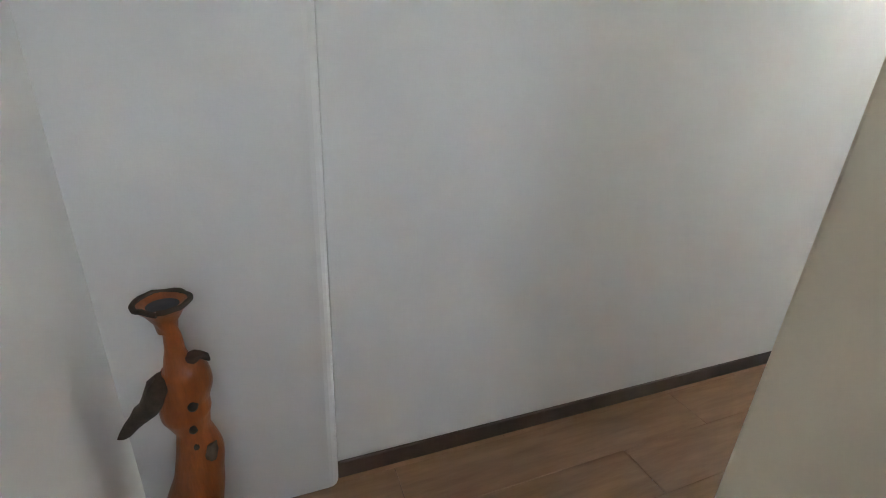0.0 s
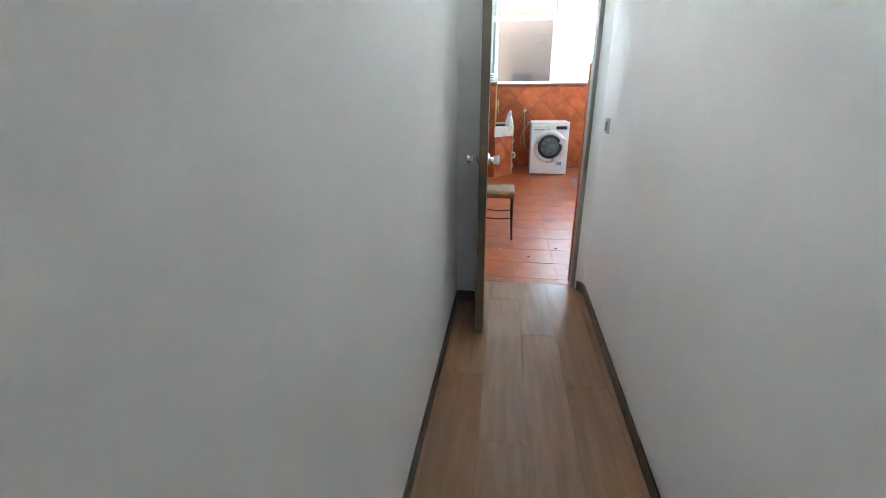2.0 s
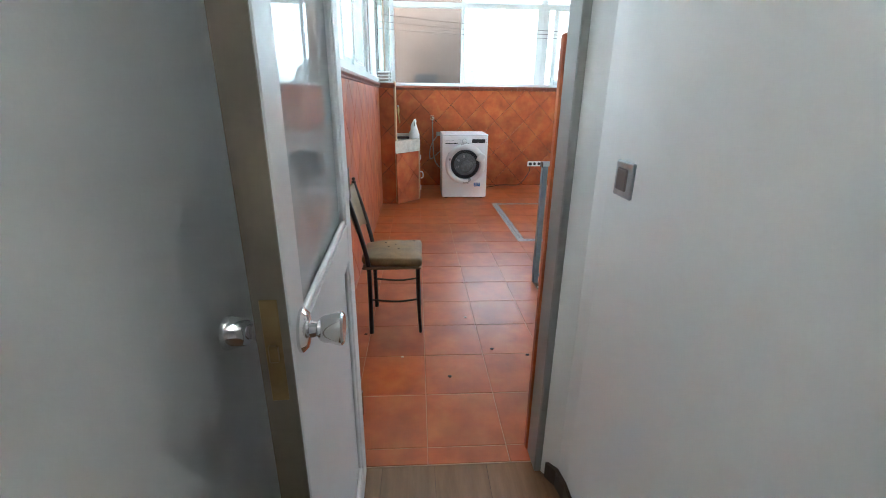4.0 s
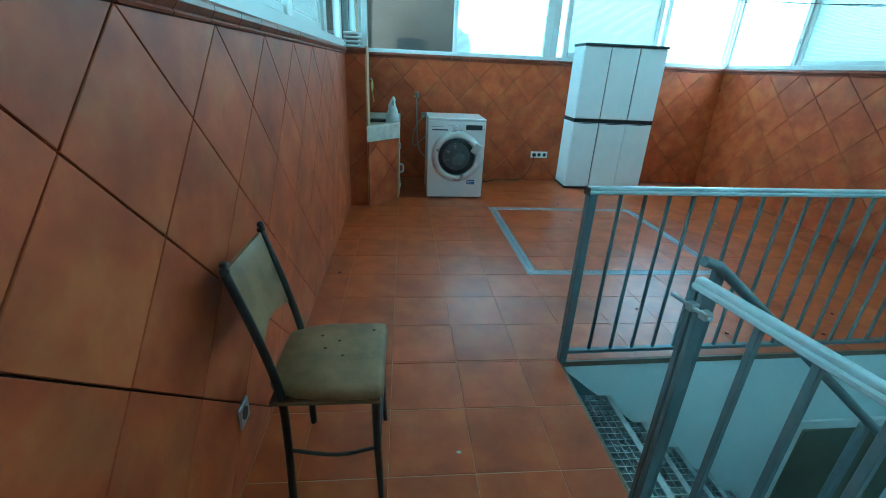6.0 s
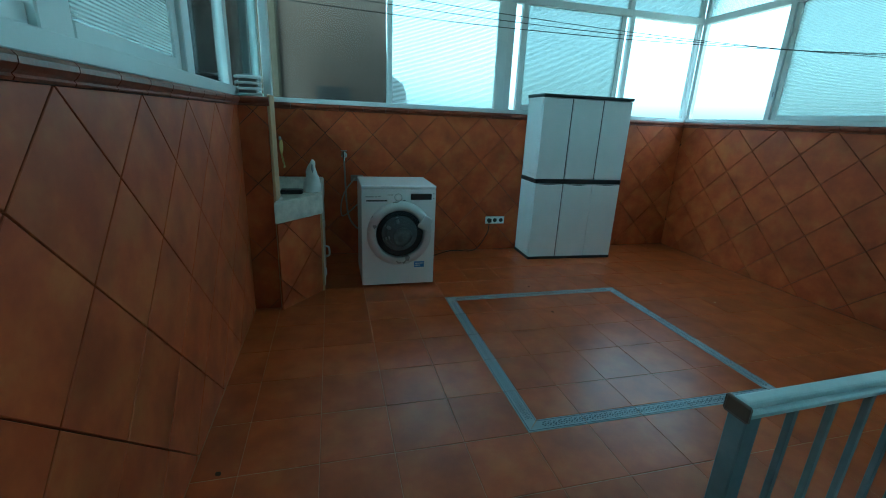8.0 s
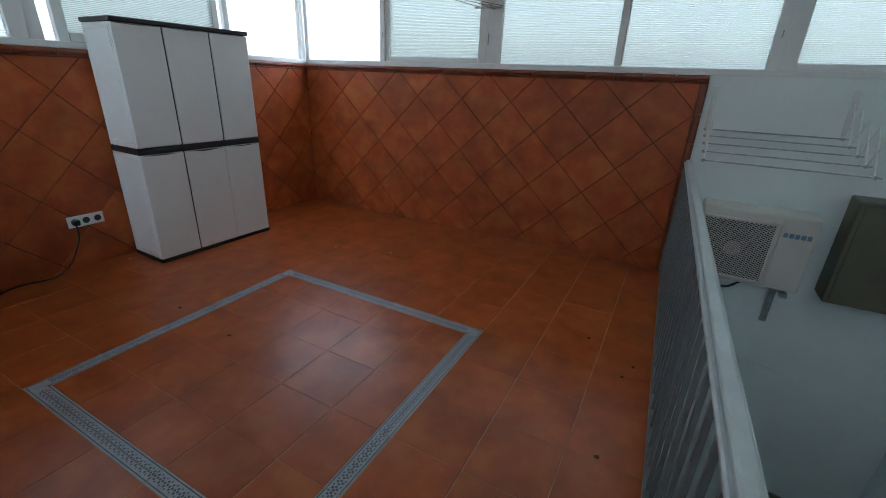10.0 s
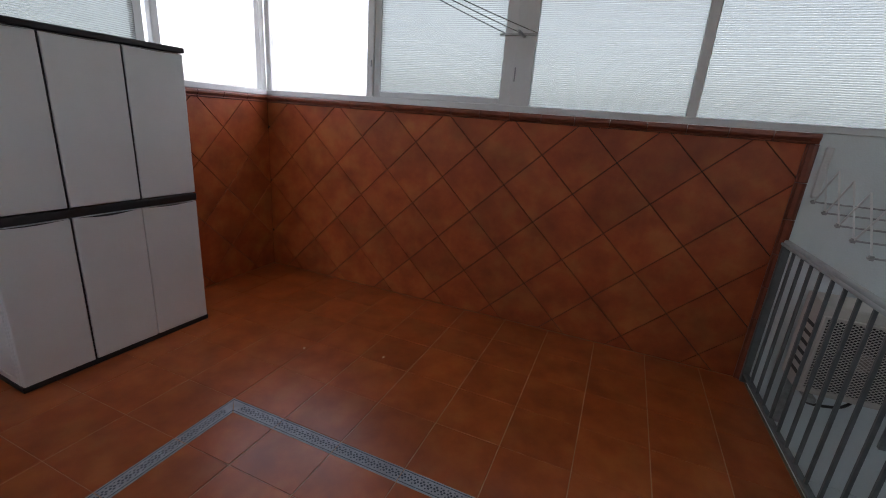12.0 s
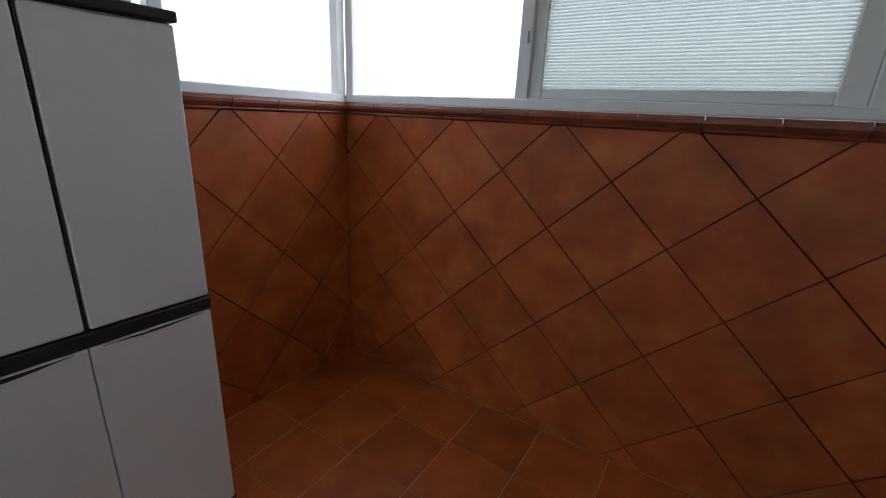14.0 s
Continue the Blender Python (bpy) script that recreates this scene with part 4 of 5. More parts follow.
# ---- washing machine ----
def washing_machine():
    m = thing("washing_machine", "white front-loading washing machine with silver porthole door", "washing machine", (0.70, 8.40, 0), 0)
    w, d, h = 0.60, 0.54, 0.85
    part("body", box(-w / 2, w / 2, 0.012, d, 0.015, h - 0.022, 0.012, seg=3), ENAMEL, m)
    part("worktop", box(-w / 2 - 0.002, w / 2 + 0.002, 0.0, d, h - 0.026, h, 0.010, seg=3), ENAMEL, m)
    part("front_panel", box(-w / 2 + 0.001, w / 2 - 0.001, -0.002, 0.014, 0.020, h - 0.030, 0.007, seg=3), ENAMEL, m)
    part("display", box(0.090, 0.262, -0.006, -0.001, h - 0.112, h - 0.062, 0.003, seg=2), DARK, m, "dark display window")
    dr = part("drawer", box(-0.275, -0.08, -0.0036, -0.001, h - 0.140, h - 0.050, 0.001), ENAMEL, m, "detergent drawer")
    part("grip", box(-0.262, -0.098, -0.0052, -0.0030, h - 0.124, h - 0.113, 0.001), DARK, dr, "dark drawer grip slot")
    part("dial", lathe([(0.027, 0), (0.026, -0.010), (0.021, -0.016), (0.004, -0.017)], 24, "Y", (-0.010, -0.002, h - 0.092)), ENAMEL, m, "white programme dial", True)
    part("dial_ring", lathe([(0.032, 0.0), (0.032, -0.003), (0.027, -0.004)], 24, "Y", (-0.010, -0.002, h - 0.092), None, False), STEEL, m, "grey dial ring", True)
    for x0, x1, z in ((-0.268, -0.205, 0.090), (-0.195, -0.178, 0.090), (-0.170, -0.150, 0.086), (0.272, 0.284, 0.066), (0.272, 0.286, 0.106), (0.030, 0.050, 0.120)):
        part("lettering", box(x0, x1, -0.0048, -0.0010, h - z, h - z + 0.007), STEELD, m, "small grey bar of lettering")
    bm = bmesh.new()
    for k in range(4):
        box(-0.095 + 0.012 * k, -0.088 + 0.012 * k, -0.004, -0.001, h - 0.076, h - 0.069, bm=bm)
    part("buttons", bm, RUBBER, m)
    c = (0.004, -0.002, 0.462)
    ring = lathe([(0.250, 0.004), (0.264, 0.002), (0.266, -0.010), (0.258, -0.026), (0.238, -0.040), (0.214, -0.045), (0.200, -0.040), (0.193, -0.024), (0.190, -0.004)], 56, "Y", (0, 0, 0), None, False)
    door = part("porthole_door", ring, SILVER, m, "silver ring door", True)
    door.location = c
    part("gasket", lathe([(0.192, -0.006), (0.182, -0.016), (0.160, -0.010), (0.146, -0.003)], 40, "Y", (0, 0, 0), None, False), DRUM, door, "dark rubber gasket", True)
    part("drum", lathe([(0.150, -0.003), (0.11, -0.0085), (0.05, -0.006), (0.002, -0.005)], 40, "Y"), STEELD, door, "dark steel drum", True)
    part("drum_back", lathe([(0.082, -0.0085), (0.074, -0.015), (0.062, -0.011), (0.040, -0.0115), (0.036, -0.014), (0.002, -0.014)], 32, "Y", (0.026, 0, -0.030)), STEEL, door, "pale steel drum back", True)
    for a in (100, 150, 200):
        bm = box(-0.012, 0.012, -0.022, -0.004, 0.085, 0.142, 0.006, seg=2)
        bmesh.ops.rotate(bm, cent=(0, 0, 0), matrix=Matrix.Rotation(radians(90 - a), 3, "Y"), verts=bm.verts)
        part("paddle", bm, SILVER, door, "pale drum paddle", True)
    for r0, q0, q1 in ((0.130, 95, 250), (0.104, 160, 350)):
        fold = [(r0 * math.cos(a), -0.017, r0 * math.sin(a)) for a in (radians(q0 + (q1 - q0) * q / 14) for q in range(15))]
        part("gasket_fold", tube(fold, 0.008, 8), STEELD, door, "grey rubber fold", True)
    part("glass", lathe([(0.192, -0.028), (0.15, -0.042), (0.08, -0.052), (0.002, -0.055)], 40, "Y", (0, 0, 0), None, False), DOORGLASS, door, "domed door glass", True)
    bm = box(0.160, 0.250, -0.050, -0.024, 0.035, 0.150, 0.012, seg=4)
    bmesh.ops.rotate(bm, cent=(0.20, -0.04, 0.09), matrix=Matrix.Rotation(radians(30), 3, "Y"), verts=bm.verts)
    part("handle", bm, SILVER, door, "silver door grip", True)
    st = part("sticker", box(0.13, 0.215, -0.003, 0.0, 0.165, 0.215), BLUE, m, "blue and white energy label")
    bm = box(0.135, 0.210, -0.0045, -0.0028, 0.196, 0.202)
    box(0.135, 0.18, -0.0045, -0.0028, 0.178, 0.184, bm=bm)
    part("print", bm, ENAMEL, st)
    part("filter_flap", box(-0.19, -0.12, -0.001, 0.004, 0.045, 0.075, 0.002), ENAMEL, m)
    for x in (-0.24, 0.24):
        for y in (0.06, d - 0.06):
            part("foot", lathe([(0.02, 0), (0.02, 0.01), (0.012, 0.018)], 14, "Z", (x, y, 0)), DARK, m)


washing_machine()
tap = thing("washer_tap", "small brass and chrome tap on the wall with a grey hose", "tap", (0.30, YN, 1.0))
part("flange", lathe([(0.03, 0), (0.03, -0.008), (0.012, -0.012), (0.012, -0.05)], 18, "Y"), CHROME, tap, "", True)
part("valve", tube([(0, -0.045, 0.035), (0, -0.045, -0.05)], 0.013, 12), CHROME, tap, "", True)
part("lever", box(-0.03, 0.03, -0.052, -0.040, 0.035, 0.045, 0.003), CHROME, tap)
part("hose", tube(curve_points([(0, -0.045, -0.05), (0.004, -0.05, -0.18), (0.012, -0.05, -0.42), (0.03, -0.055, -0.58), (0.08, -0.07, -0.68), (0.16, -0.10, -0.73), (0.27, -0.25, -0.72), (0.40, -0.42, -0.70)]), 0.0085, 10), RUBBER, tap, "pale grey rubber hose", True)
drain = thing("drain_hose", "grey washing machine drain hose on the wall", "hose", (0.43, YN, 0.78))
part("outlet", box(-0.07, 0.05, -0.012, 0, -0.03, 0.03, 0.004), RUBBER, drain, "grey wall plate")
part("pipe", tube(curve_points([(-0.03, -0.01, 0), (-0.06, -0.05, -0.03), (-0.13, -0.08, -0.12), (-0.17, -0.09, -0.25), (-0.16, -0.09, -0.36), (-0.08, -0.12, -0.30), (0.02, -0.2, -0.20), (0.12, -0.39, -0.16)]), 0.006, 10), RUBBER, drain, "", True)
cord = thing("power_cord", "grey power cord lying on the floor and running to the socket", "cord")
part("cable", tube(curve_points([(1.83, YN - 0.03, 0.33), (1.80, YN - 0.06, 0.20), (1.65, YN - 0.10, 0.03), (1.40, YN - 0.05, 0.012), (1.1, 9.1, 0.012), (0.95, 8.95, 0.05)]), 0.005, 8), DARK, cord, "", True)
part("plug", box(1.81, 1.85, YN - 0.05, YN - 0.012, 0.315, 0.355, 0.006), DARK, cord)


# ---- resin cupboard ----
def cupboard():
    c = thing("resin_cupboard", "tall white resin utility cupboard with dark bands and three upper doors", "cupboard", (2.14, 8.952, 0), -2.1)
    w, d = 0.955, 0.37
    half = 0.80
    part("base", box(0.0, w, -0.006, d, 0.0, 0.032, 0.004), DARK, c, "dark grey base")
    for lvl, (z0, splits) in enumerate(((0.022, (0, 0.308, 0.632, 0.955)), (0.84, (0, 0.308, 0.638, 0.955)))):
        part("body", box(0.004, w - 0.004, 0.018, d, z0, z0 + 0.775, 0.006, seg=2), RESIN, c)
        for k, (a, b) in enumerate(zip(splits, splits[1:])):
            left = 0.0008 if (lvl, k) == (0, 2) else 0.005
            right = 0.0008 if (lvl, k) == (0, 1) else 0.005
            bm = box(a + left, b - right, -0.004, 0.017, z0 + 0.004, z0 + 0.772, 0.007, seg=3)
            dr = part("door", bm, RESIN, c)
            # finger scoop: its shadow drawn as a flat dark arc under the door's upper edge
            zt = z0 + 0.770
            lip = bmesh.new()
            m = 14
            deep = (0.006, 0.010, 0.006)[k] if lvl == 0 else 0.004
            up, dn = [], []
            for q in range(m + 1):
                f = q / m
                x = a + 0.03 + (b - a - 0.06) * f
                up.append(lip.verts.new((x, -0.0048, zt)))
                dn.append(lip.verts.new((x, -0.0062, zt - 0.001 - deep * math.sin(math.pi * f) ** 1.5)))
            for q in range(m):
                lip.faces.new((up[q], dn[q], dn[q + 1], up[q + 1]))
            part("scoop_shadow", lip, DARK if lvl == 0 else RUBBER, dr)
    for z0 in (0.022, 0.84):
        for z1, z2 in ((z0 + 0.03, z0 + 0.045), (z0 + 0.735, z0 + 0.75)):
            part("side_rib", box(0.0, 0.006, 0.03, d - 0.02, z1, z2, 0.002), RESIN, c)
        for y1, y2 in ((0.03, 0.045), (d - 0.035, d - 0.02)):
            part("side_rib", box(0.0, 0.006, y1, y2, z0 + 0.045, z0 + 0.735, 0.002), RESIN, c)
    part("middle_band", box(0.0, w, -0.004, d, 0.797, 0.838, 0.004), DARK, c, "dark grey joint band")
    part("seam", box(0.3055, 0.3105, 0.0, 0.018, 0.84, 1.61), DARK, c)
    part("seam", box(0.6355, 0.6405, 0.0, 0.018, 0.84, 1.61), DARK, c)
    part("seam", box(0.3055, 0.3105, 0.0, 0.018, 0.024, 0.795), DARK, c)
    part("lid", box(-0.004, w + 0.004, -0.012, d + 0.004, 1.616, 1.645, 0.006, seg=2), DARK, c, "dark grey top")


cupboard()


# ---- laundry sink corner ----
structure("wall_partition", box(XW - 0.03, -0.20, 8.105, 8.30, 0, SILL - 0.02), GROUT_W, "tiled partition beside the laundry sink", "wall")
structure("partition_edge", box(-0.20, -0.182, 8.09, 8.31, 0, SILL + 0.01, 0.003), EDGE, "beige edge strip of the tiled partition", "trim")
SA, SB = Vector((-0.185, 8.04, 0)), Vector((0.095, 8.385, 0))


def sink():
    s = thing("laundry_sink", "corner laundry sink of pale stone over a diagonal tiled front", "sink")
    bm = bmesh.new()
    foot = [(SA.x, SA.y + 0.012), (SB.x - 0.010, SB.y + 0.006), (SB.x - 0.010, 9.33), (XW + 0.01, 9.33), (XW + 0.01, 8.31), (SA.x, 8.31)]
    lo = [bm.verts.new((x, y, 0.0)) for x, y in foot]
    hi = [bm.verts.new((x, y, 0.64)) for x, y in foot]
    bm.faces.new(hi)
    for k in range(6):
        bm.faces.new((lo[k], lo[(k + 1) % 6], hi[(k + 1) % 6], hi[k]))
    bmesh.ops.recalc_face_normals(bm, faces=bm.faces)
    part("base", bm, GROUT_W, s)
    bm = bmesh.new()
    out = [(SA.x - 0.01, SA.y - 0.02), (SB.x + 0.012, SB.y - 0.02), (SB.x + 0.012, 9.33), (XW + 0.01, 9.33), (XW + 0.01, 8.32), (SA.x - 0.01, 8.32)]
    cx, cy = -0.08, 8.75
    lo = [bm.verts.new((x, y, 0.64)) for x, y in out]
    hi = [bm.verts.new((x, y, 0.79)) for x, y in out]
    rim = [bm.verts.new((cx + (x - cx) * 0.86, cy + (y - cy) * 0.86, 0.79)) for x, y in out]
    pit = [bm.verts.new((cx + (x - cx) * 0.74, cy + (y - cy) * 0.74, 0.66)) for x, y in out]
    for a, b in ((lo, hi), (hi, rim), (rim, pit)):
        for k in range(6):
            bm.faces.new((a[k], a[(k + 1) % 6], b[(k + 1) % 6], b[k]))
    bm.faces.new(pit)
    bm.faces.new(lo[::-1])
    bmesh.ops.recalc_face_normals(bm, faces=bm.faces)
    bmesh.ops.bevel(bm, geom=[e for e in bm.edges if e.calc_face_angle(0) > 0.5], offset=0.008, segments=2, affect="EDGES")
    part("basin", bm, STONE, s, "pale worn stone basin", True)
    part("post", box(SB.x - 0.012, SB.x + 0.006, SB.y - 0.004, SB.y + 0.03, 0.0, 0.64, 0.003), EDGE, s, "beige corner strip")
    door = part("door", box(SB.x - 0.008, SB.x + 0.012, SB.y + 0.035, 9.0, 0.03, 0.62, 0.005), STONE, s, "worn pale cupboard door")
    part("latch", tube(curve_points([(SB.x + 0.012, SB.y + 0.05, 0.36), (SB.x + 0.045, SB.y + 0.05, 0.35), (SB.x + 0.05, SB.y + 0.05, 0.29), (SB.x + 0.02, SB.y + 0.05, 0.27)]), 0.008, 8), ENAMEL, door, "white plastic latch", True)
    for z in (0.12, 0.52):
        part("hinge", box(SB.x + 0.01, SB.x + 0.026, SB.y + 0.025, SB.y + 0.06, z, z + 0.06, 0.003), ENAMEL, door)
    return s


laundry_sink = sink()
bag = thing("plastic_bag", "crumpled white plastic bag standing on the sink rim", "bag", (0.03, 8.52, 0.785))
bm = tube(curve_points([(0, 0, 0.0), (0.004, 0, 0.08), (0.0, 0.005, 0.16), (0.012, 0, 0.24)], 6), [0.060, 0.064, 0.066, 0.066, 0.065, 0.063, 0.060, 0.057, 0.053, 0.049, 0.045, 0.041, 0.037, 0.034, 0.031, 0.027, 0.022, 0.016, 0.008], 16)
for v in bm.verts:
    v.co += 0.010 * noise.noise_vector(v.co * 22)
    v.co.z = max(0.0, v.co.z)
part("bag_body", bm, BAGM, bag, "", True)
# solid dark sliver stands in for the shade between the handles
part("handle_gap", tube(curve_points([(0.012, -0.048, 0.150), (0.010, -0.040, 0.185), (0.008, -0.028, 0.215)], 5), [0.002, 0.004, 0.007, 0.009, 0.010, 0.010, 0.010, 0.009, 0.007, 0.005, 0.002], 8), STEELD, bag, "dark sliver drawn for the shaded gap between the handles", True)
brush = thing("scrubbing_board", "dark blue-grey tray lying on the sink rim", "tray", (-0.10, 8.40, 0.79))
part("tray", box(-0.09, 0.07, -0.05, 0.05, 0.0, 0.03, 0.008), DARK, brush)
def bent_cloth():
    """A stiff rag, narrower at the top, curling a little away from the wall."""
    bm = bmesh.new()
    sides = []
    for off in (0.0, 0.004):
        g = []
        for i in range(7):
            z = -0.10 + 0.19 * i / 6
            w = 0.036 - 0.010 * (i / 6)
            g.append([bm.verts.new((0.004 + off + 0.010 * math.sin(3.1 * j / 4 + i) + 0.012 * (1 - i / 6), -w + 2 * w * j / 4 + 0.010 * (1 - i / 6), z + 0.008 * j / 4)) for j in range(5)])
        sides.append(g)
        for i in range(6):
            for j in range(4):
                bm.faces.new((g[i][j], g[i][j + 1], g[i + 1][j + 1], g[i + 1][j]))
    f, k = sides
    loop = [(0, j) for j in range(5)] + [(i, 4) for i in range(1, 7)] + [(6, j) for j in range(3, -1, -1)] + [(i, 0) for i in range(5, 0, -1)]
    for a, b in zip(loop, loop[1:] + loop[:1]):
        bm.faces.new((f[a[0]][a[1]], f[b[0]][b[1]], k[b[0]][b[1]], k[a[0]][a[1]]))
    bmesh.ops.recalc_face_normals(bm, faces=bm.faces)
    return bm


cloth = thing("yellow_cloth", "yellow cloth hanging on the wall beside the sink", "cloth", (-0.168, 8.35, 1.085))
part("cloth", bent_cloth(), YELLOW, cloth)
part("hook", lathe([(0.012, 0), (0.012, 0.012), (0.006, 0.016)], 12, "X", (-0.004, 0, 0.105)), STEEL, cloth)

# louvred vent and frame bar on the partition
vent = thing("louvre_vent", "small white louvred vent of three slats standing on the partition", "vent", (-0.312, 8.17, SILL - 0.008))
for k in range(4):
    bm = box(-0.075, 0.075, -0.055, 0.055, 0.0, 0.016, 0.004)
    for v in bm.verts:
        v.co.x += 0.012 * (1 if v.co.y < 0 else -1) * (1 if v.co.x > 0 else 0)
        v.co.z += 0.012 * (v.co.y + 0.055) / 0.11
    slat = part("slat", bm, ALU, vent)
    slat.location = (0, 0, 0.004 + 0.034 * k)
part("core", box(-0.055, 0.05, -0.03, 0.045, 0.0, 0.125, 0.004), RUBBER, vent)
screen = thing("window_4", "narrow clear glazed screen with a white aluminium bar over the partition", "window", kind="structure")
part("mullion", box(-0.235, -0.185, 8.235, 8.285, SILL - 0.004, ROOF, 0.004), ALU, screen)
part("pane", box(PW + 0.002, -0.236, 8.257, 8.263, SILL, ROOF - 0.002), GLASS, screen)

# ---- bits of dry leaf on the floor and on the chair ----
for x, y in ((-0.06, 5.10), (-0.12, 5.13), (-0.04, 5.02), (0.05, 5.16), (-0.10, 5.06)):
    bm = bmesh.new()
    bmesh.ops.create_icosphere(bm, subdivisions=1, radius=0.0045)
    for v in bm.verts:
        v.co = Vector((v.co.x * 1.5, v.co.y, max(0, 0.001 + v.co.z * 0.5)))
    ob = part("dry_crumb", bm, DEBRIS)
    ob.matrix_world = pose(x, y, 0.4665, 0, 0, 90 * x)
    tagged(ob, "tiny dark crumb lying on the chair seat", "debris", "crumbs on the chair")
for x, y in ((1.82, 8.22), (1.78, 7.71), (2.83, 5.975), (2.67, 5.72), (2.555, 5.76), (1.976, 5.782), (1.586, 6.055), (-0.231, 4.861), (0.467, 4.68), (0.222, 4.447), (0.646, 4.615), (-0.28, 6.55)):
    bm = bmesh.new()
    bmesh.ops.create_icosphere(bm, subdivisions=1, radius=0.010)
    for v in bm.verts:
        v.co.x *= 1.3
        v.co.z = 0.004 + v.co.z * 0.35
        v.co += 0.004 * noise.noise_vector(v.co * 90 + Vector((x, y, 0)))
        v.co.z = max(0, v.co.z)
    ob = part("dry_leaf", bm, DEBRIS)
    ob.matrix_world = pose(x, y, 0.0, 0, 0, 60 * x)
    tagged(ob, "small dark crumb of dry leaf on the floor", "debris", "crumbs on the floor")


CHIP = material("pale_chip", (0.70, 0.66, 0.55), 0.8, 0.15)
for x, y in ((3.107, 8.127), (3.257, 7.667), (2.062, 9.24), (-0.016, 4.627), (0.361, 5.045)):
    bm = bmesh.new()
    bmesh.ops.create_icosphere(bm, subdivisions=1, radius=0.007)
    for v in bm.verts:
        v.co = Vector((v.co.x * 1.6, v.co.y, max(0, 0.002 + v.co.z * 0.4))) + 0.002 * noise.noise_vector(v.co * 120 + Vector((x, y, 0)))
        v.co.z = max(0, v.co.z)
    ob = part("pale_crumb", bm, CHIP)
    ob.matrix_world = pose(x, y, 0.0, 0, 0, 70 * y)
    tagged(ob, "small pale crumb lying on the terracotta floor", "debris", "crumbs on the floor")


# ---- pieces: planks and tiles ----
def plank_floor():
    w, length = 0.192, 1.26
    floor = bpy.data.objects["floor_corridor"]
    shared = {}
    k = 0
    x = -0.45
    col = 0
    while x < 2.5:
        y = -0.545 - (col * 0.43) % length
        while y < 3.92:
            poly = clip([(x + 0.0006, y + 0.0006), (x + w - 0.0006, y + 0.0006), (x + w - 0.0006, y + length - 0.0006), (x + 0.0006, y + length - 0.0006)], -0.45, 2.49, -0.54, 3.918)
            y += length
            if x + w > 0.75 and len(poly) > 2:
                poly = clip(poly, -0.45, 2.49, -0.54, 0.66)
            if len(poly) < 3 or (min(p[0] for p in poly) > 0.7 and min(p[1] for p in poly) > 0.66):
                continue
            ox, oy = poly[0]
            key = tuple(round(v, 3) for p in poly for v in (p[0] - ox, p[1] - oy))
            if key not in shared:
                shared[key] = mesh_of("plank", slab([(p[0] - ox, p[1] - oy) for p in poly], 0.006, 0.0008), LAMINATE)
            ob = new("plank", shared[key])
            ob.parent = floor
            ob.location = (ox, oy, -0.006)
        x += w
        col += 1


def lay(parent, polys, to_world, mat, h, lean=0.12):
    """Tiles from polygons in a plane; alike pieces share a mesh."""
    shared = {}
    for poly in polys:
        ox = sum(p[0] for p in poly) / len(poly)
        oy = sum(p[1] for p in poly) / len(poly)
        key = tuple(round(v, 3) for p in poly for v in (p[0] - ox, p[1] - oy))
        if key not in shared:
            shared[key] = mesh_of("tile", slab([(p[0] - ox, p[1] - oy) for p in poly], h), mat)
        ob = new("tile", shared[key])
        ob.parent = parent
        tilt = pose(0, 0, random.uniform(-0.0006, 0.0002), random.uniform(-lean, lean), random.uniform(-lean, lean), 0)
        ob.matrix_local = to_world @ Matrix.Translation((ox, oy, 0)) @ tilt


def diagonal(u0, u1, v0, v1, pu, pv, hu, hv, gap=0.0048):
    out = []
    for i in range(int((u0 - pu) / hu) - 2, int((u1 - pu) / hu) + 3):
        for j in range(int((v0 - pv) / hv) - 2, int((v1 - pv) / hv) + 3):
            if (i + j) % 2:
                cu, cv = pu + i * hu, pv + j * hv
                g = gap * 1.414 / 2
                poly = clip([(cu - hu + g, cv), (cu, cv - hv + g), (cu + hu - g, cv), (cu, cv + hv - g)], u0, u1, v0, v1)
                if len(poly) >= 3 and area(poly) > 0.0004:
                    out.append(poly)
    return out


plank_floor()
TOP = SILL - 0.062
# east wall: u runs along y
lay(bpy.data.objects["wall_east"], diagonal(5.712, YN, 0.004, TOP, 7.287, 1.427, 0.2278, 0.2225), Matrix(((0, 0, -1, XE + 0.012), (1, 0, 0, 0), (0, 1, 0, 0), (0, 0, 0, 1))), TILE_W, 0.012)
lay(bpy.data.objects["wall_north"], diagonal(XW, XE, 0.004, TOP, 3.474, 1.425, 0.2228, 0.2290), Matrix(((1, 0, 0, 0), (0, 0, -1, YN + 0.012), (0, 1, 0, 0), (0, 0, 0, 1))), TILE_W, 0.012)
lay(bpy.data.objects["wall_west"], diagonal(YS, 8.105, 0.004, TOP, 6.185, 1.401, 0.2275, 0.2285), Matrix(((0, 0, 1, XW - 0.012), (1, 0, 0, 0), (0, 1, 0, 0), (0, 0, 0, 1))), TILE_W, 0.012)
lay(bpy.data.objects["wall_partition"], diagonal(XW, -0.202, 0.004, TOP, -0.29, 1.365, 0.2285, 0.2285), Matrix(((1, 0, 0, 0), (0, 0, -1, 8.105), (0, 1, 0, 0), (0, 0, 0, 1))), TILE_W, 0.012)
dd = (SB - SA).normalized()
lay(laundry_sink, diagonal(0.004, (SB - SA).length - 0.014, 0.004, 0.636, 0.10, 0.60, 0.2285, 0.2285), Matrix(((dd.x, 0, dd.y, SA.x), (dd.y, 0, -dd.x, SA.y), (0, 1, 0, 0), (0, 0, 0, 1))) @ Matrix.Translation((0, 0, -0.010)), TILE_W, 0.012)

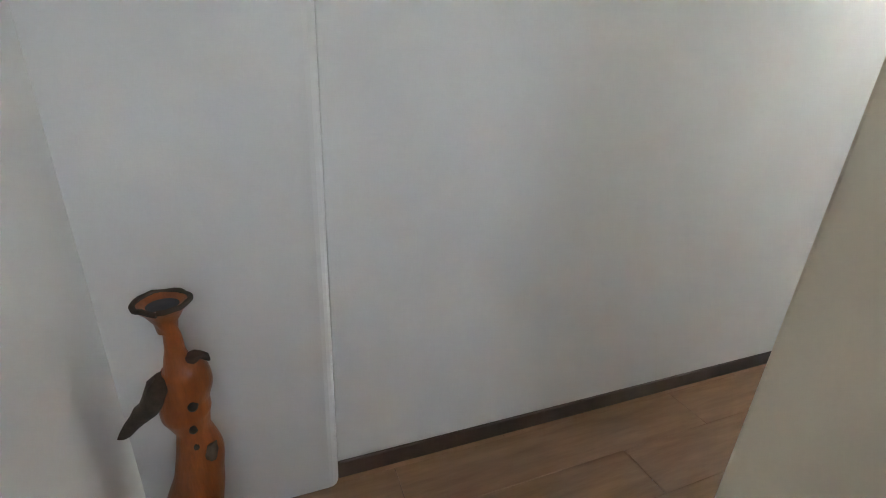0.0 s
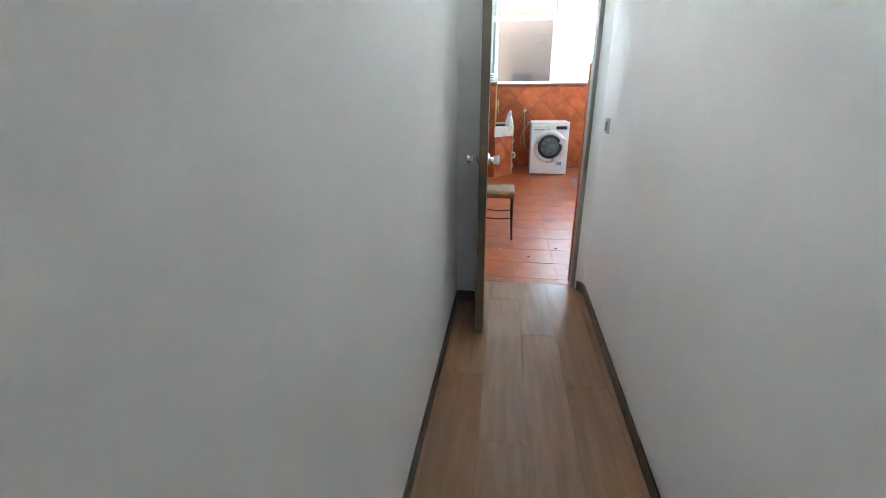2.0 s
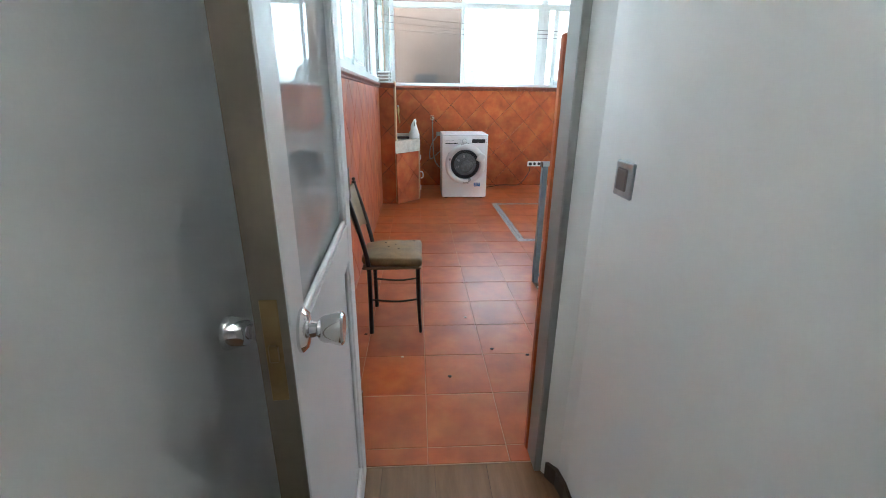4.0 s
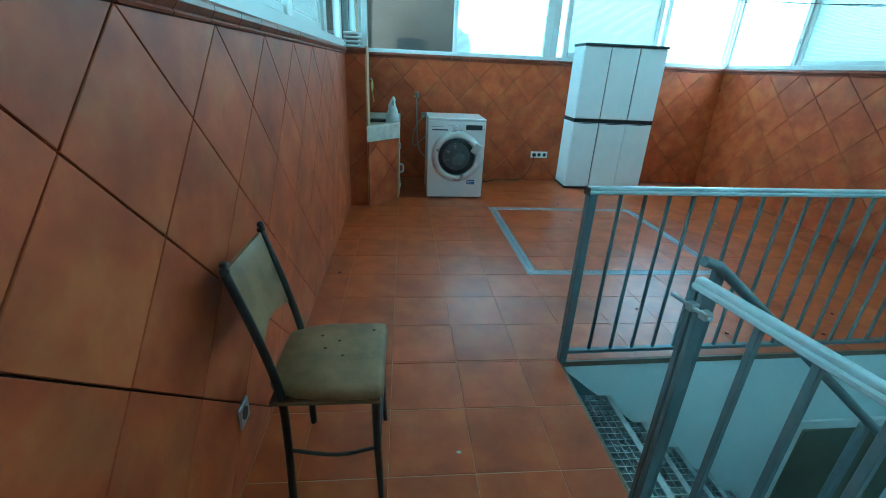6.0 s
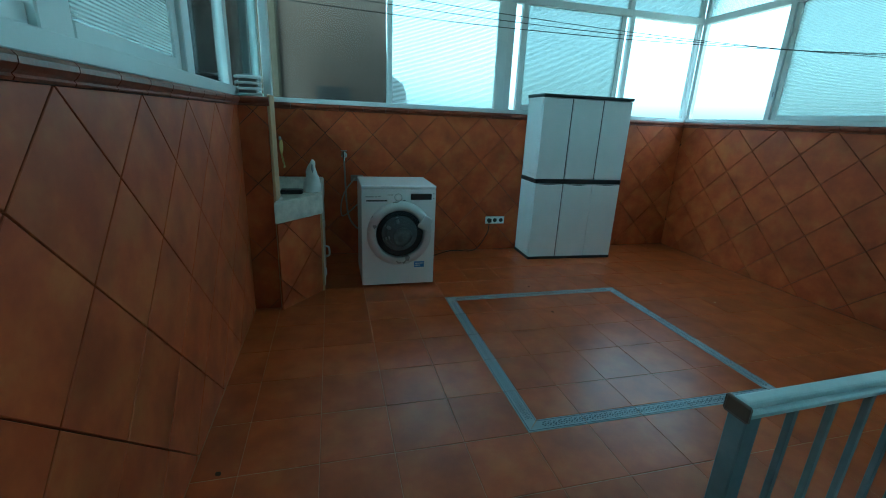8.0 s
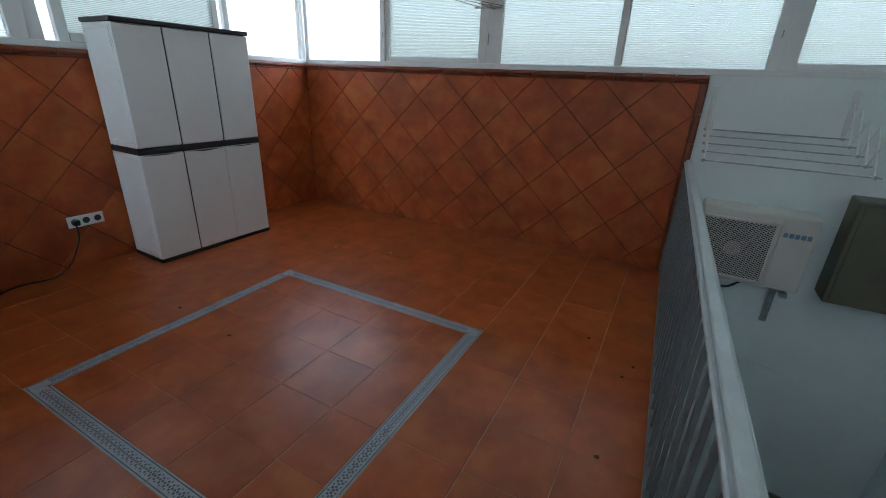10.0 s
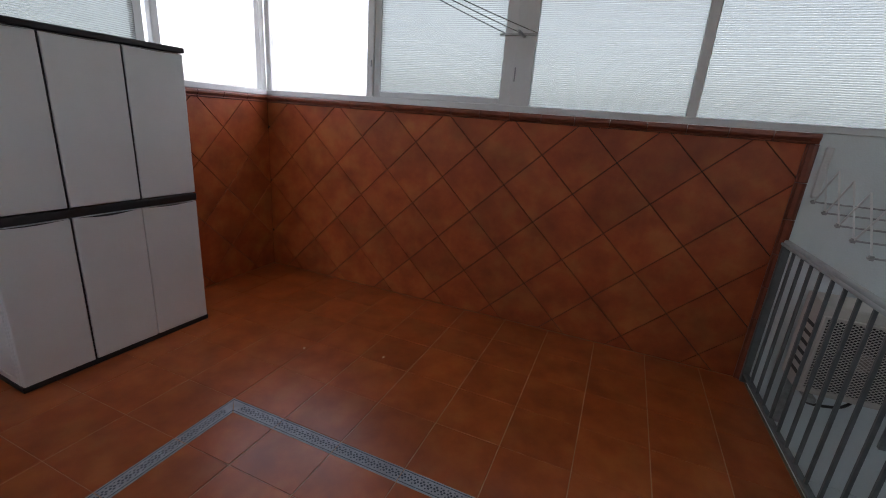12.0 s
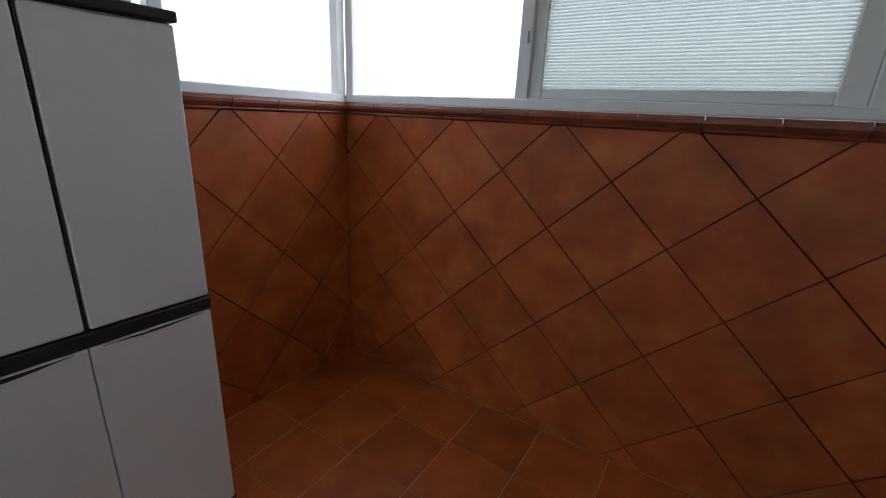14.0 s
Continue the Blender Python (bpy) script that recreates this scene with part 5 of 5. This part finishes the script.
# floor: a grid that runs through the border square
GX, GY, PX, PY = 1.0305, 6.53, 0.3095, 0.3155
SQ = (GX, GX + 5 * PX, GY, GY + 5 * PY)
BW = 0.078


def above_edge(poly):
    """What lies north of the stairwell's edge."""
    out = []
    for k, a in enumerate(poly):
        b = poly[(k + 1) % len(poly)]
        da, db = a[1] - edge_y(a[0]) - 0.013, b[1] - edge_y(b[0]) - 0.013
        if da >= 0:
            out.append(a)
        if da * db < 0:
            t = da / (da - db)
            out.append((a[0] + t * (b[0] - a[0]), a[1] + t * (b[1] - a[1])))
    return out


polys = []
for i in range(-6, 12):
    for j in range(-10, 11):
        x, y, g, f = GX + i * PX, GY + j * PY, 0.0016, 0.0007
        tile = [(x + f, y + g), (x + PX - f, y + g), (x + PX - f, y + PY - g), (x + f, y + PY - g)]
        inside = 0 <= i < 5 and 0 <= j < 5
        if inside:
            tile = clip(tile, SQ[0] + BW, SQ[1] - BW, SQ[2] + BW, SQ[3] - BW)
            if len(tile) > 2:
                polys.append(tile)
            continue
        for r in ((XW, HOLE_X - 0.013, 3.925, HOLE_Y + 0.012), (XW, XE, HOLE_Y + 0.0125, YN)):
            cut = clip(tile, *r)
            if r[3] == YN and len(cut) > 2 and max(p[0] for p in cut) > HOLE_X:
                cut = above_edge(cut)
            if len(cut) > 2 and area(cut) > 0.0006:
                polys.append(cut)
lay(terrace_floor, polys, Matrix.Translation((0, 0, -0.0078)), TILE_F, 0.0078, 0.12)


def border_square():
    x0, x1, y0, y1 = SQ
    g = 0.002
    for side in range(4):
        length = (x1 - x0) if side % 2 == 0 else (y1 - y0)
        step = PX if side % 2 == 0 else PY
        start = (Vector((x0, y0, 0)), Vector((x1, y0, 0)), Vector((x1, y1, 0)), Vector((x0, y1, 0)))[side]
        turn = Matrix.Translation(start) @ Matrix.Rotation(math.pi / 2 * side, 4, "Z") @ Matrix.Translation((0, 0, -0.0078))
        for k in range(5):
            a, b = k * step, (k + 1) * step
            poly = [(a + g, g), (b - g, g), (b - g - (BW if k == 4 else 0), BW - g), (a + g + (BW if k == 0 else 0), BW - g)]
            piece = part("border_tile", slab(poly, 0.0082), MOSAIC, terrace_floor, "blue-grey relief border tile")
            piece.matrix_local = turn
            bm = bmesh.new()
            n = 11
            for q in range(n):
                u = a + (q + 0.5) * step / n
                if (k == 0 and u < a + BW) or (k == 4 and u > b - BW):
                    continue
                vc = BW / 2
                for dx, dy in ((0.0075, 0), (-0.0075, 0), (0, 0.010), (0, -0.010), (0.012, 0.016), (0.012, -0.016)):
                    bmesh.ops.create_circle(bm, cap_ends=True, radius=0.0050 if abs(dy) < 0.012 else 0.0036, segments=6, matrix=Matrix.Translation((u + dx, vc + dy, 0.0088)))
            for v in (0.010, BW - 0.010):
                c0, c1 = (a + v if k == 0 else a + 0.004), (b - v if k == 4 else b - 0.004)
                box(c0, c1, v - 0.0016, v + 0.0016, 0.0080, 0.0088, bm=bm)
            motif = part("motif", bm, MOTIF, piece, "dark blue ornament")


border_square()


# ---- moulding along the top of the tiles ----
def moulding(name, p0, p1, inward, pieces, height0=SILL - 0.060, up=True):
    """A run of half-round moulding tiles; inward points into the room."""
    p0, p1, inward = Vector(p0), Vector(p1), Vector(inward)
    d = p1 - p0
    t = thing(name, "reddish-brown glazed moulding along the top of the tiles", "trim", kind="structure")
    prof = [(-0.012, 0.0), (0.006, 0.0), (0.010, 0.006), (0.006, 0.012), (0.013, 0.018), (0.021, 0.030), (0.021, 0.042), (0.013, 0.052), (0.0, 0.054), (-0.012, 0.054)]
    axis = Vector((0, 0, 1)) if up else d.normalized().cross(inward)
    for k in range(pieces):
        a, b = p0 + d * (k / pieces) + d.normalized() * 0.0018, p0 + d * ((k + 1) / pieces) - d.normalized() * 0.0018
        bm = bmesh.new()
        ends = []
        for e in (a, b):
            ends.append([bm.verts.new(e + inward * u + axis * v + (Vector((0, 0, height0)) if up else Vector())) for u, v in prof])
        n = len(prof)
        for q in range(n):
            bm.faces.new((ends[0][q], ends[0][(q + 1) % n], ends[1][(q + 1) % n], ends[1][q]))
        bm.faces.new(ends[0][::-1])
        bm.faces.new(ends[1])
        bmesh.ops.recalc_face_normals(bm, faces=bm.faces)
        part("moulding_piece", bm, TRIM, t, "", False)


moulding("trim_east", (XE, 5.66, 0), (XE, YN, 0), (-1, 0, 0), 18)
moulding("trim_north", (XW, YN, 0), (XE, YN, 0), (0, -1, 0), 21)
moulding("trim_west", (XW, YS, 0), (XW, 8.10, 0), (1, 0, 0), 20)
moulding("trim_partition", (XW, 8.093, 0), (-0.185, 8.093, 0), (0, -1, 0), 1)
moulding("trim_east_end", (XE, 5.712, 0.0), (XE, 5.712, SILL - 0.06), (-1, 0, 0), 7, 0, False)
